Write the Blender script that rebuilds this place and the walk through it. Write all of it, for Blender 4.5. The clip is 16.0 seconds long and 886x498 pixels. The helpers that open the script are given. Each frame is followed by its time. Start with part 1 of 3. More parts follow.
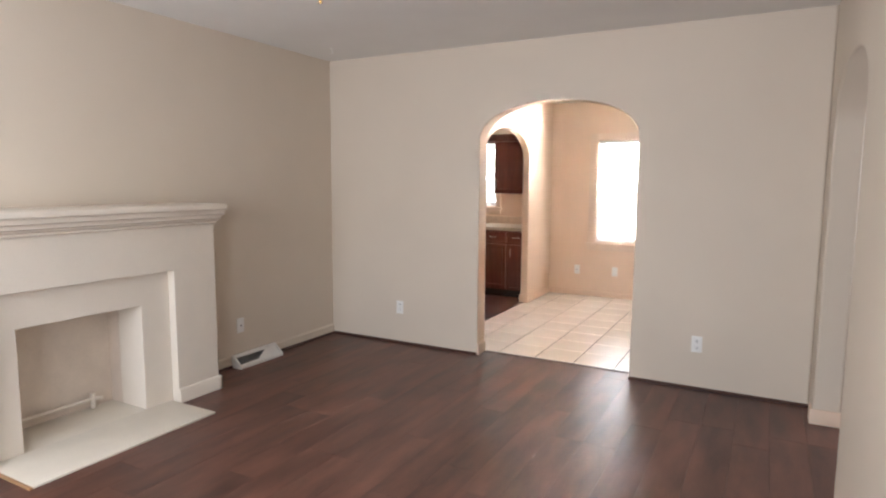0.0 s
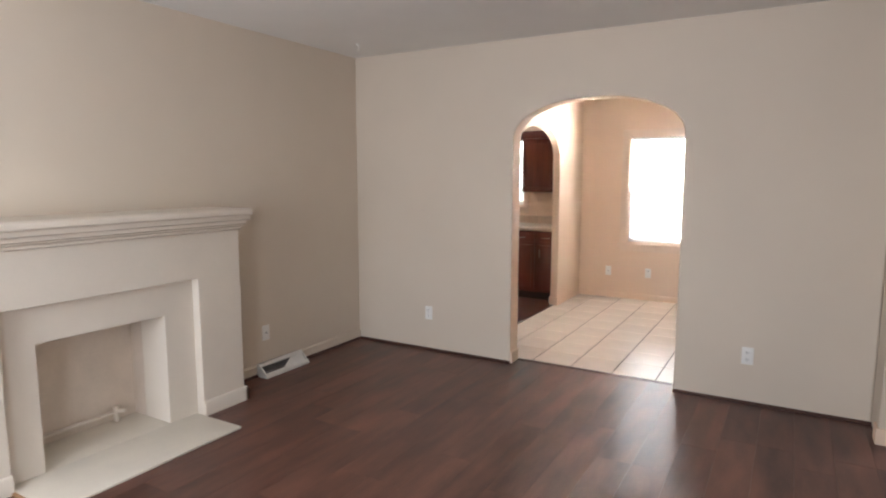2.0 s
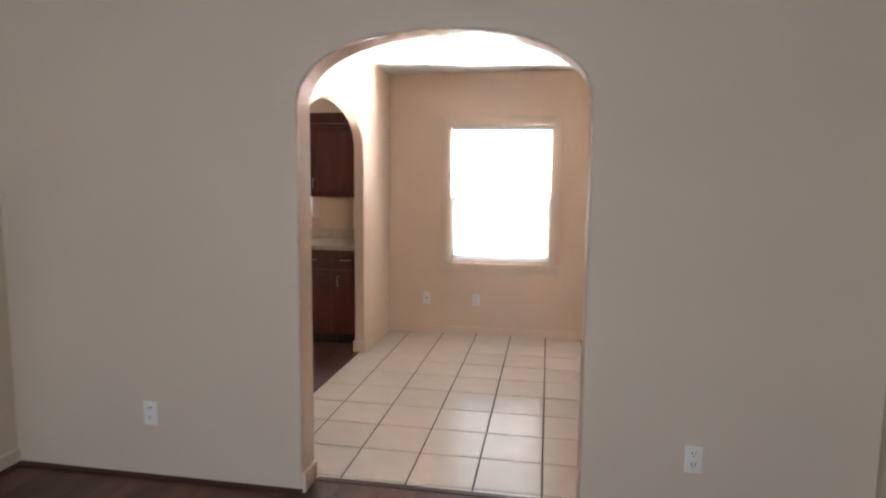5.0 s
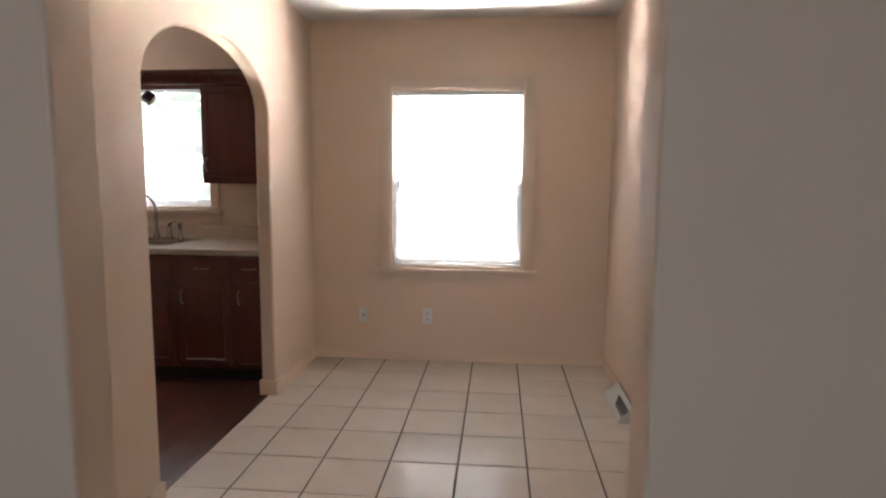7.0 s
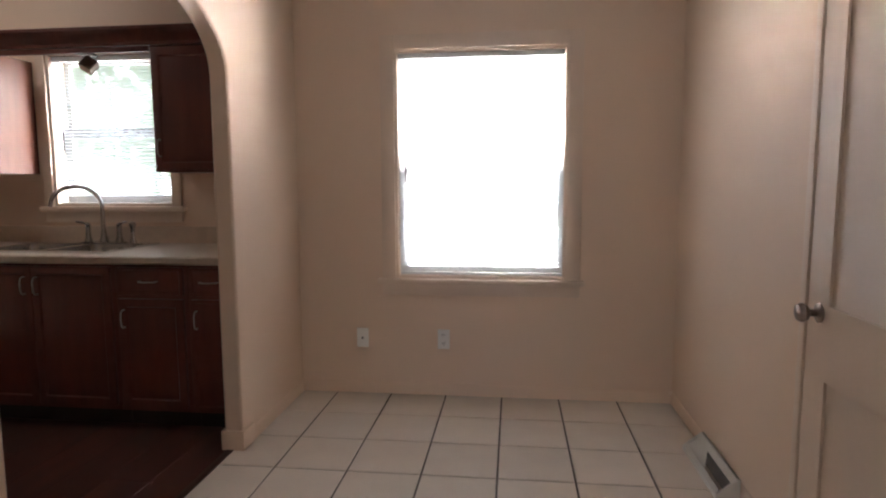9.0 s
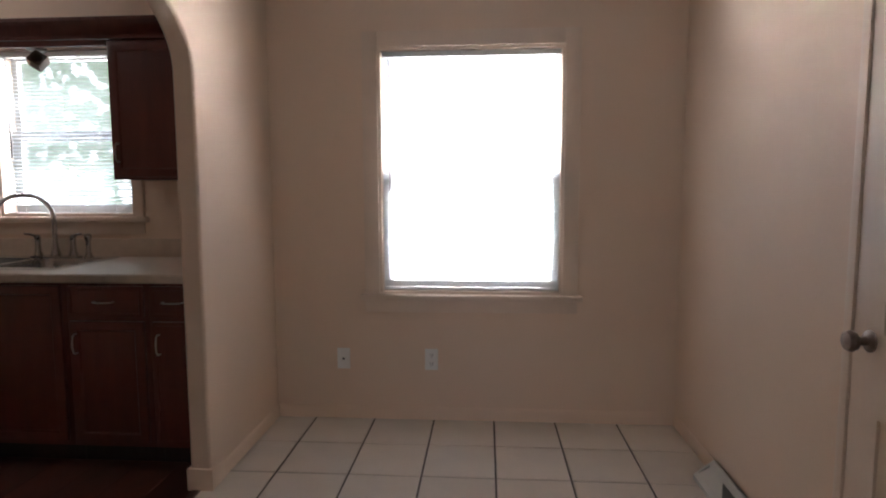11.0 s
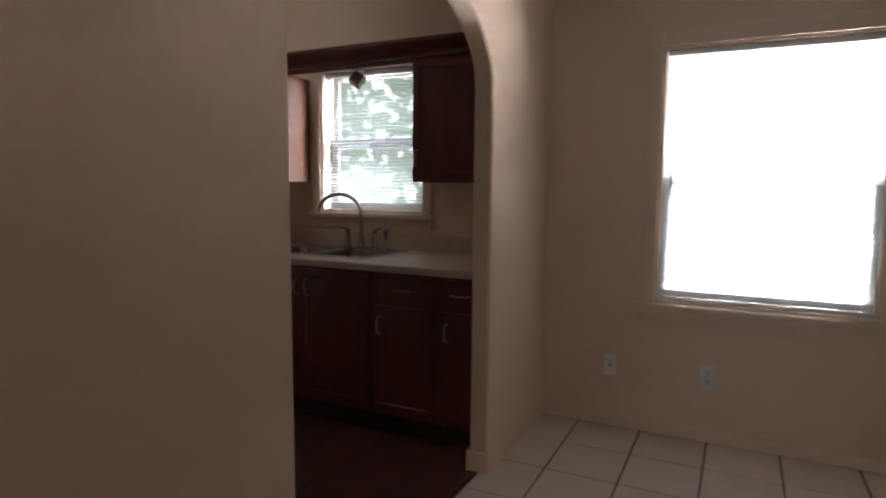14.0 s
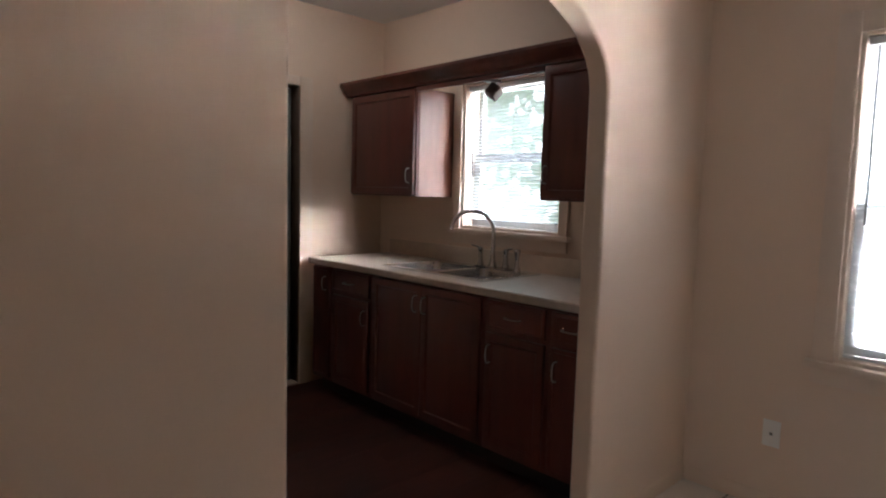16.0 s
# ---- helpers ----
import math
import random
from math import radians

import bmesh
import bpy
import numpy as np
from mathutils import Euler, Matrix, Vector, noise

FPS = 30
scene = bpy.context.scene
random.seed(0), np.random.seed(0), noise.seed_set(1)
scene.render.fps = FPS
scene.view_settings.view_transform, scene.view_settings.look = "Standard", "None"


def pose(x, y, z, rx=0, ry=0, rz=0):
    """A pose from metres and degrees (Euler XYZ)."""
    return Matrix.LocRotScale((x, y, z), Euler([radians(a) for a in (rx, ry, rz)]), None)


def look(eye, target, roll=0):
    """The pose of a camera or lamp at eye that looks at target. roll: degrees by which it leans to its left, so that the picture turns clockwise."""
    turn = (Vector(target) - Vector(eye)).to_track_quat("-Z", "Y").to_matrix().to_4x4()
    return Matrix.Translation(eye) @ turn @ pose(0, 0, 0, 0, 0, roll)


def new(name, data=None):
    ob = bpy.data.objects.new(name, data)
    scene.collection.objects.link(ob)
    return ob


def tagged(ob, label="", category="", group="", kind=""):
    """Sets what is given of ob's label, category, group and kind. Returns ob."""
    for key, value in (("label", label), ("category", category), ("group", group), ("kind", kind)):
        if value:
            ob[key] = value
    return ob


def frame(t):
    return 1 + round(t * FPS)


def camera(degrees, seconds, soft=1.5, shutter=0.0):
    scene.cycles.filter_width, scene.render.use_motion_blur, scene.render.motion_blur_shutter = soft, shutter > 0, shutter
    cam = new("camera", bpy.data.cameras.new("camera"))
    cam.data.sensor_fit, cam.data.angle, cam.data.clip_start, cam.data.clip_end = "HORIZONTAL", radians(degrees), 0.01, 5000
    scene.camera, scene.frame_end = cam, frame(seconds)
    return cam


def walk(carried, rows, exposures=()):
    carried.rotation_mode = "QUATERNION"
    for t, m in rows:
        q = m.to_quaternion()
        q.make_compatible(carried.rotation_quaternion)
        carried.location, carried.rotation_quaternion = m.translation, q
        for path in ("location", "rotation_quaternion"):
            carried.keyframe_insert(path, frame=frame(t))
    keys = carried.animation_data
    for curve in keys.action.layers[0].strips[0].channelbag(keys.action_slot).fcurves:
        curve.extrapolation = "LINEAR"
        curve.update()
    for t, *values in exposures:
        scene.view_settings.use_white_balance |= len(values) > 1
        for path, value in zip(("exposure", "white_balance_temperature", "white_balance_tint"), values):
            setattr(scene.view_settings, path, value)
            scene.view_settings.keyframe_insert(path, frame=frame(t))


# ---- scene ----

cam = camera(72.8, 16.0, soft=2.1, shutter=0.5)
PATH = [
    (0, (1.343, -7.347, 1.479), (0.397, -5.600, 1.254), 0.37),
    (0.5, (1.276, -7.404, 1.512), (0.307, -5.669, 1.292), 0.38),
    (1, (1.231, -7.415, 1.525), (0.231, -5.697, 1.304), 0.25),
    (1.5, (1.198, -7.372, 1.533), (0.187, -5.662, 1.303), 0.13),
    (2, (1.145, -7.212, 1.532), (0.148, -5.496, 1.289), 0.07),
    (2.5, (1.040, -6.974, 1.548), (0.095, -5.231, 1.283), 0.12),
    (3, (0.856, -6.724, 1.528), (0.006, -4.934, 1.261), 0.03),
    (3.5, (0.697, -6.421, 1.509), (-0.044, -4.582, 1.248), 0.23),
    (4, (0.579, -6.067, 1.495), (-0.043, -4.183, 1.240), 0.21),
    (4.5, (0.441, -5.715, 1.508), (-0.039, -3.790, 1.258), 0.52),
    (5, (0.318, -5.341, 1.468), (-0.022, -3.382, 1.247), 0.64),
    (7.5, (0.131, -3.758, 1.322), (-0.047, -1.780, 1.093), 0.37),
    (8, (0.080, -3.514, 1.275), (-0.119, -1.537, 1.048), 0.29),
    (8.5, (0.073, -3.279, 1.241), (-0.155, -1.304, 1.024), 0.03),
    (9, (0.057, -3.076, 1.252), (-0.173, -1.101, 1.036), -0.23),
    (9.5, (0.013, -2.961, 1.277), (-0.154, -0.979, 1.065), -0.16),
    (12, (-0.082, -2.823, 1.248), (-0.224, -0.837, 1.055), -0.20),
    (12.5, (-0.119, -2.868, 1.228), (-0.458, -0.906, 1.035), 0.23),
    (13, (-0.159, -2.887, 1.264), (-0.700, -0.974, 1.049), 0.23),
    (13.5, (-0.218, -2.925, 1.282), (-0.929, -1.067, 1.068), 0.36),
    (14, (-0.232, -2.906, 1.301), (-1.115, -1.123, 1.092), 0.48),
    (14.5, (-0.160, -2.811, 1.338), (-1.237, -1.139, 1.127), 0.50),
    (15, (-0.074, -2.704, 1.351), (-1.304, -1.140, 1.151), 0.68),
    (15.5, (-0.004, -2.628, 1.341), (-1.339, -1.150, 1.158), 1.24),
    (16, (-0.005, -2.443, 1.338), (-1.440, -1.063, 1.157), 1.58),
]

EXPOSURES = [(0, 0.54, 6400, 10), (1.5, 0.40, 6400, 10), (3.5, 0.08, 6400, 10), (5.0, -0.27, 6300, 10), (7.5, -0.98, 6350, 11), (9.0, -1.27, 6220, 11), (12.0, -1.68, 6020, 11),
             (13.0, -1.85, 6100, 11), (14.0, -2.10, 6180, 10), (15.0, -1.72, 6120, 10), (15.5, -1.56, 5980, 9), (16.0, -1.60, 5930, 9)]
walk(cam, [(t, look(eye, target, roll)) for t, eye, target, roll in PATH], EXPOSURES)

# ---- plan, in metres ----
LX0, LX1 = -2.33, 1.65          # living room: chimney wall and right wall
LY0, LY1 = -8.35, -2.80         # living room: rear wall and partition
DX0, DX1 = -1.205, 0.965          # dining room
DY0, DY1 = -2.645, 0.37
KX0, KX1 = -3.62, -1.293        # kitchen
HIGH = 2.575                    # ceilings of the living room and kitchen
DHIGH = 2.49                    # ceiling of the dining room
TILE, TILE_Y = 0.33, 0.038      # floor tile, and the shift of its rows

# ---- world and large lights ----
world = bpy.data.worlds.new("World")
scene.world = world
world.use_nodes = True
wn = world.node_tree.nodes
sky = wn.new("ShaderNodeTexSky")
sky.sky_type = "NISHITA"
sky.sun_disc = False
sky.sun_elevation, sky.sun_rotation = radians(50), radians(200)
world.node_tree.links.new(sky.outputs[0], wn["Background"].inputs[0])
wn["Background"].inputs[1].default_value = 0.1


def area(name, m, w, hgt, watts, color=(1, 1, 1)):
    d = bpy.data.lights.new(name, "AREA")
    d.shape, d.size, d.size_y, d.energy, d.color = "RECTANGLE", w, hgt, watts, color
    ob = new(name, d)
    ob.matrix_world = m
    return ob


# area lamps added as daylight from behind; the rear windows themselves are unseen
area("added_rear_daylight", look((-1.15, LY0 - 0.06, 1.4), (-1.15, 0, 1.4)), 1.3, 1.3, 56, (0.85, 0.905, 1.0))
area("added_rear_daylight", look((0.75, LY0 - 0.06, 1.4), (0.75, 0, 1.4)), 1.0, 1.3, 34, (0.85, 0.905, 1.0))

# area lamp added to brighten the hall; its window is invented
area("added_hall_fill", look((3.02, -2.2, 1.4), (0, -2.2, 1.4)), 1.0, 1.2, 30, (0.9, 0.93, 1.0))

# ---- materials ----


def material(name, base, rough=0.6, metal=0.0, vary=0.06, scale=3.0, fine=120.0, bump=0.05, coat=0.0, spec=0.5, dark=None, rand=0.0, stretch=None):
    """Noise at two scales on a base colour, with a fine relief."""
    m = bpy.data.materials.new(name)
    m.use_nodes = True
    nt = m.node_tree
    n, li = nt.nodes, nt.links
    b = n["Principled BSDF"]
    b.inputs["Roughness"].default_value = rough
    b.inputs["Metallic"].default_value = metal
    b.inputs["Coat Weight"].default_value = coat
    b.inputs["Specular IOR Level"].default_value = spec
    tc = n.new("ShaderNodeTexCoord")
    mp = n.new("ShaderNodeMapping")
    li.new(tc.outputs["Object"], mp.inputs[0])
    if stretch:
        mp.inputs["Scale"].default_value = stretch
    big = n.new("ShaderNodeTexNoise")
    big.inputs["Scale"].default_value = scale
    big.inputs["Detail"].default_value = 4
    small = n.new("ShaderNodeTexNoise")
    small.inputs["Scale"].default_value = fine
    small.inputs["Detail"].default_value = 3
    for x in (big, small):
        li.new(mp.outputs[0], x.inputs["Vector"])
    add = n.new("ShaderNodeMath")
    add.operation = "MULTIPLY_ADD"
    li.new(small.outputs["Fac"], add.inputs[0])
    add.inputs[1].default_value = 0.35
    li.new(big.outputs["Fac"], add.inputs[2])
    ramp = n.new("ShaderNodeValToRGB")
    ramp.color_ramp.elements[0].position, ramp.color_ramp.elements[1].position = 0.4, 0.95
    lo = dark or [c * (1 - vary) for c in base]
    ramp.color_ramp.elements[0].color = (*lo, 1)
    ramp.color_ramp.elements[1].color = (*[min(1, c * (1 + vary)) for c in base], 1)
    fac = add.outputs[0]
    if rand:
        oi = n.new("ShaderNodeObjectInfo")
        mix = n.new("ShaderNodeMath")
        mix.operation = "MULTIPLY_ADD"
        sub = n.new("ShaderNodeMath")
        sub.operation = "SUBTRACT"
        li.new(oi.outputs["Random"], sub.inputs[0])
        sub.inputs[1].default_value = 0.5
        li.new(sub.outputs[0], mix.inputs[0])
        mix.inputs[1].default_value = rand
        li.new(fac, mix.inputs[2])
        fac = mix.outputs[0]
    li.new(fac, ramp.inputs[0])
    li.new(ramp.outputs[0], b.inputs["Base Color"])
    if bump:
        bp = n.new("ShaderNodeBump")
        bp.inputs["Strength"].default_value = bump
        bp.inputs["Distance"].default_value = 0.01
        li.new(add.outputs[0], bp.inputs["Height"])
        li.new(bp.outputs[0], b.inputs["Normal"])
    return m


def wood_floor(name, lo, hi, rough):
    """Laminate with grain along each board, shifted board by board."""
    m = bpy.data.materials.new(name)
    m.use_nodes = True
    nt = m.node_tree
    n, li = nt.nodes, nt.links
    b = n["Principled BSDF"]
    tc = n.new("ShaderNodeTexCoord")
    oi = n.new("ShaderNodeObjectInfo")
    shift = n.new("ShaderNodeVectorMath")
    shift.operation = "MULTIPLY_ADD"
    shift.inputs[1].default_value = (31.0, 17.0, 9.0)
    li.new(oi.outputs["Random"], shift.inputs[0])
    li.new(tc.outputs["Object"], shift.inputs[2])
    mp = n.new("ShaderNodeMapping")
    mp.inputs["Scale"].default_value = (1.0, 0.22, 1.0)
    li.new(shift.outputs[0], mp.inputs[0])
    g1 = n.new("ShaderNodeTexNoise")
    g1.inputs["Scale"].default_value, g1.inputs["Detail"].default_value, g1.inputs["Distortion"].default_value = 8, 4, 0.0
    g2 = n.new("ShaderNodeTexNoise")
    g2.inputs["Scale"].default_value, g2.inputs["Detail"].default_value = 110, 4
    for x in (g1, g2):
        li.new(mp.outputs[0], x.inputs["Vector"])
    a = n.new("ShaderNodeMath")
    a.operation = "MULTIPLY_ADD"
    li.new(g2.outputs["Fac"], a.inputs[0])
    a.inputs[1].default_value = 0.2
    li.new(g1.outputs["Fac"], a.inputs[2])
    c = n.new("ShaderNodeMath")
    c.operation = "MULTIPLY_ADD"
    li.new(oi.outputs["Random"], c.inputs[0])
    c.inputs[1].default_value = 0.16
    li.new(a.outputs[0], c.inputs[2])
    ramp = n.new("ShaderNodeValToRGB")
    ramp.color_ramp.elements[0].position, ramp.color_ramp.elements[1].position = 0.42, 1.0
    ramp.color_ramp.elements[0].color, ramp.color_ramp.elements[1].color = (*lo, 1), (*hi, 1)
    li.new(c.outputs[0], ramp.inputs[0])
    li.new(ramp.outputs[0], b.inputs["Base Color"])
    r = n.new("ShaderNodeMath")
    r.operation = "MULTIPLY_ADD"
    li.new(a.outputs[0], r.inputs[0])
    r.inputs[1].default_value, r.inputs[2].default_value = 0.12, rough
    li.new(r.outputs[0], b.inputs["Roughness"])
    bp = n.new("ShaderNodeBump")
    bp.inputs["Strength"].default_value, bp.inputs["Distance"].default_value = 0.01, 0.0005
    li.new(a.outputs[0], bp.inputs["Height"])
    li.new(bp.outputs[0], b.inputs["Normal"])
    return m


def glow(name, base, strength, mottled=None):
    m = bpy.data.materials.new(name)
    m.use_nodes = True
    n, li = m.node_tree.nodes, m.node_tree.links
    n.remove(n["Principled BSDF"])
    e = n.new("ShaderNodeEmission")
    e.inputs[0].default_value, e.inputs[1].default_value = (*base, 1), strength
    if mottled:
        tc = n.new("ShaderNodeTexCoord")
        t = n.new("ShaderNodeTexNoise")
        t.inputs["Scale"].default_value, t.inputs["Detail"].default_value = 11.0, 6
        li.new(tc.outputs["Object"], t.inputs["Vector"])
        r = n.new("ShaderNodeValToRGB")
        r.color_ramp.elements[0].position, r.color_ramp.elements[1].position = 0.53, 0.61
        r.color_ramp.elements[0].color, r.color_ramp.elements[1].color = (*mottled, 1), (*base, 1)
        li.new(t.outputs["Fac"], r.inputs[0])
        li.new(r.outputs[0], e.inputs[0])
    li.new(e.outputs[0], n["Material Output"].inputs[0])
    return m


def slat_paint(name, through_share):
    """Thin white vinyl that lets some light through."""
    m = bpy.data.materials.new(name)
    m.use_nodes = True
    n, li = m.node_tree.nodes, m.node_tree.links
    b = n["Principled BSDF"]
    b.inputs["Base Color"].default_value = (0.82, 0.86, 0.90, 1)
    b.inputs["Roughness"].default_value = 0.4
    t = n.new("ShaderNodeBsdfTranslucent")
    t.inputs[0].default_value = (0.85, 0.87, 0.88, 1)
    x = n.new("ShaderNodeMixShader")
    x.inputs[0].default_value = through_share
    li.new(b.outputs[0], x.inputs[1])
    li.new(t.outputs[0], x.inputs[2])
    li.new(x.outputs[0], n["Material Output"].inputs[0])
    return m


def pane_glass(name):
    m = bpy.data.materials.new(name)
    m.use_nodes = True
    b = m.node_tree.nodes["Principled BSDF"]
    b.inputs["Transmission Weight"].default_value = 1
    b.inputs["Roughness"].default_value = 0.0
    b.inputs["IOR"].default_value = 1.45
    return m


WALL = material("cream_wall_paint", (0.68, 0.59, 0.485), 0.55, vary=0.035, scale=1.3, fine=160, bump=0.06, spec=0.35)
PEACH = material("peach_wall_paint", (0.82, 0.635, 0.49), 0.5, vary=0.035, scale=1.3, fine=160, bump=0.06, spec=0.4)
CEIL = material("white_ceiling_paint", (0.83, 0.81, 0.78), 0.8, vary=0.03, scale=2, fine=90, bump=0.12)
TRIM = material("cream_trim_enamel", (0.78, 0.625, 0.50), 0.36, vary=0.04, scale=4, fine=60, bump=0.05)
WHITE = material("ivory_enamel", (0.74, 0.665, 0.57), 0.42, vary=0.04, scale=4, fine=80, bump=0.06)
HEARTH = material("painted_hearth_tile", (0.74, 0.68, 0.58), 0.4, vary=0.06, scale=5, fine=60, bump=0.06)
SOOT = material("painted_firebrick", (0.68, 0.58, 0.485), 0.7, vary=0.08, scale=6, fine=60, bump=0.2)
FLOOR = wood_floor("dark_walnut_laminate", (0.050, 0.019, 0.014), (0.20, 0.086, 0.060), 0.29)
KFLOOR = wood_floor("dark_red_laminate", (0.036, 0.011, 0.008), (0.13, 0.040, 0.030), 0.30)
SHOE = material("dark_stained_moulding", (0.06, 0.025, 0.018), 0.4, vary=0.2, scale=8, fine=60)
GROUT = material("dark_grey_grout", (0.105, 0.090, 0.080), 0.85, vary=0.25, scale=9, fine=150, bump=0.3)
TILES = material("cream_ceramic_glaze", (0.86, 0.77, 0.685), 0.20, vary=0.05, scale=5, fine=70, bump=0.03, rand=0.35)
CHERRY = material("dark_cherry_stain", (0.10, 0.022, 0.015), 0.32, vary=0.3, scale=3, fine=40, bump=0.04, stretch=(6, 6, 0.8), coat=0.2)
# cabinet side: cherry lightened in colour for the gloss reflection on it
CHERRY_SHEEN = material("cherry_side_sheen", (0.22, 0.085, 0.048), 0.35, vary=0.15, scale=3, fine=40, bump=0.04, stretch=(6, 6, 0.8), coat=0.2)
KICK = material("black_toe_kick", (0.02, 0.012, 0.01), 0.6, vary=0.2)
COUNTER = material("speckled_beige_laminate", (0.54, 0.45, 0.37), 0.35, vary=0.12, scale=30, fine=260, bump=0.02)
# sink bowl steel, darker than the rim's to paint in the hollow's shade
BOWL = material("shaded_steel_bowl", (0.40, 0.40, 0.40), 0.24, 1.0, vary=0.08, scale=5, fine=200, bump=0.02)
TAN = material("tan_laminate", (0.62, 0.48, 0.37), 0.45, vary=0.08, scale=20, fine=200, bump=0.02)
STEEL = material("brushed_stainless_steel", (0.72, 0.72, 0.71), 0.20, 1.0, vary=0.05, scale=3, fine=200, bump=0.02)
CHROME = material("chrome", (0.50, 0.50, 0.51), 0.1, 1.0, vary=0.02, bump=0)
NICKEL = material("satin_nickel", (0.42, 0.40, 0.38), 0.3, 1.0, vary=0.05, bump=0)
BRASS = material("polished_brass", (0.75, 0.52, 0.2), 0.2, 1.0, vary=0.05, bump=0)
BRONZE = material("aged_bronze", (0.24, 0.18, 0.15), 0.4, 0.6, vary=0.2, scale=20)
PLATE = material("white_plastic", (0.86, 0.84, 0.80), 0.35, vary=0.02, bump=0)
SLOT = material("dark_slot", (0.03, 0.03, 0.03), 0.6, vary=0.1, bump=0)
# grey that paints the darkness inside the kitchen doorway onto its surfaces
GREYDARK = material("unlit_doorway_grey", (0.13, 0.125, 0.11), 0.6, vary=0.15)
VENT = material("white_enamelled_steel", (0.74, 0.72, 0.68), 0.35, vary=0.05, scale=10, bump=0.03)
DUCT = material("galvanised_duct", (0.28, 0.275, 0.27), 0.5, 0.6, vary=0.2, scale=15)
VINYL = material("white_vinyl_sash", (0.80, 0.80, 0.79), 0.35, vary=0.03, bump=0.02)
SLAT = slat_paint("white_vinyl_slat", 0.45)
KSLAT = slat_paint("white_aluminium_slat", 0.004)
GLASS = pane_glass("clear_glass")
WAND = material("smoky_plastic_wand", (0.20, 0.20, 0.21), 0.3, vary=0.05, bump=0)
LIT_GLASS = glow("lit_opal_glass", (1.0, 0.94, 0.86), 28.0)
SKYGLOW = glow("bright_sky", (0.97, 0.98, 1.0), 780.0)
DAY = glow("sunlit_white_haze", (1.0, 0.985, 0.97), 1270.0)
GARDEN = glow("bright_garden", (0.95, 0.98, 1.0), 12.0, (0.14, 0.18, 0.13))

# ---- mesh helpers ----


def box(bm, a, b, bevel=0.0):
    """An axis-aligned box between two corners, with its edges eased."""
    a, b = [min(p, q) for p, q in zip(a, b)], [max(p, q) for p, q in zip(a, b)]
    res = bmesh.ops.create_cube(bm, size=1)
    for v in res["verts"]:
        v.co = [(p + q) / 2 + c * (q - p) for p, q, c in zip(a, b, v.co)]
    if bevel:
        edges = list({e for v in res["verts"] for e in v.link_edges})
        bmesh.ops.bevel(bm, geom=edges, offset=bevel, segments=2, affect="EDGES", profile=0.6)
    return bm


def bm_box(a, b, bevel=0.0):
    return box(bmesh.new(), a, b, bevel)


def tube(bm, pts, r, seg=12, r_end=None):
    """A round rod along a line of points."""
    pts = [Vector(p) for p in pts]
    rings, up = [], None
    for i, p in enumerate(pts):
        d = (pts[min(i + 1, len(pts) - 1)] - pts[max(i - 1, 0)]).normalized()
        up = up or (Vector((0, 0, 1)) if abs(d.z) < 0.9 else Vector((1, 0, 0)))
        s = d.cross(up).normalized()
        up = s.cross(d).normalized()
        k = r if r_end is None else r + (r_end - r) * i / (len(pts) - 1)
        rings.append([bm.verts.new(p + k * (math.cos(2 * math.pi * j / seg) * s + math.sin(2 * math.pi * j / seg) * up)) for j in range(seg)])
    for a, b in zip(rings, rings[1:]):
        for j in range(seg):
            bm.faces.new((a[j], a[(j + 1) % seg], b[(j + 1) % seg], b[j]))
    bm.faces.new(rings[0][::-1])
    bm.faces.new(rings[-1])
    return bm


def lathe(bm, profile, centre, axis="z", seg=20):
    """A turned shape: pairs of (radius, height) along an axis from the centre."""
    c = Vector(centre)
    rings = []
    for r, hgt in profile:
        ring = []
        for j in range(seg):
            u, v = r * math.cos(2 * math.pi * j / seg), r * math.sin(2 * math.pi * j / seg)
            off = {"z": (u, v, hgt), "x": (hgt, u, v), "y": (v, hgt, u)}[axis]
            ring.append(bm.verts.new(c + Vector(off)))
        rings.append(ring)
    for a, b in zip(rings, rings[1:]):
        for j in range(seg):
            bm.faces.new((a[j], a[(j + 1) % seg], b[(j + 1) % seg], b[j]))
    bm.faces.new(rings[0][::-1])
    bm.faces.new(rings[-1])
    return bm


def prism(profile, axis, a, b):
    """A closed outline, given as pairs, drawn out along an axis from a to b."""
    bm = bmesh.new()

    def at(p, s):
        u, v = p
        return {"x": (s, u, v), "y": (u, s, v), "z": (u, v, s)}[axis]

    lo, hi = [bm.verts.new(at(p, a)) for p in profile], [bm.verts.new(at(p, b)) for p in profile]
    k = len(profile)
    bm.faces.new(lo[::-1])
    bm.faces.new(hi)
    for i in range(k):
        bm.faces.new((lo[i], lo[(i + 1) % k], hi[(i + 1) % k], hi[i]))
    bmesh.ops.recalc_face_normals(bm, faces=bm.faces)
    return bm


def mesh_of(name, bm, mat, smooth=None):
    bmesh.ops.recalc_face_normals(bm, faces=bm.faces)
    me = bpy.data.meshes.new(name)
    bm.to_mesh(me)
    bm.free()
    me.materials.append(mat)
    if smooth is not None:
        me.shade_smooth()
        me.set_sharp_from_angle(angle=radians(smooth))
    return me


def part(name, bm, mat, parent=None, label="", smooth=35):
    off, up = Vector(), parent
    while up:
        off += up.location
        up = up.parent
    bmesh.ops.translate(bm, vec=-off, verts=bm.verts)
    ob = new(name, mesh_of(name, bm, mat, smooth))
    ob.parent = parent
    return tagged(ob, label)


def structure(name, bm, mat, label, category, smooth=35):
    return tagged(part(name, bm, mat, None, "", smooth), label, category, kind="structure")


def thing(name, label, category, group="", at=(0, 0, 0)):
    ob = new(name)
    ob.empty_display_size = 0.05
    ob.location = at
    return tagged(ob, label, category, group)


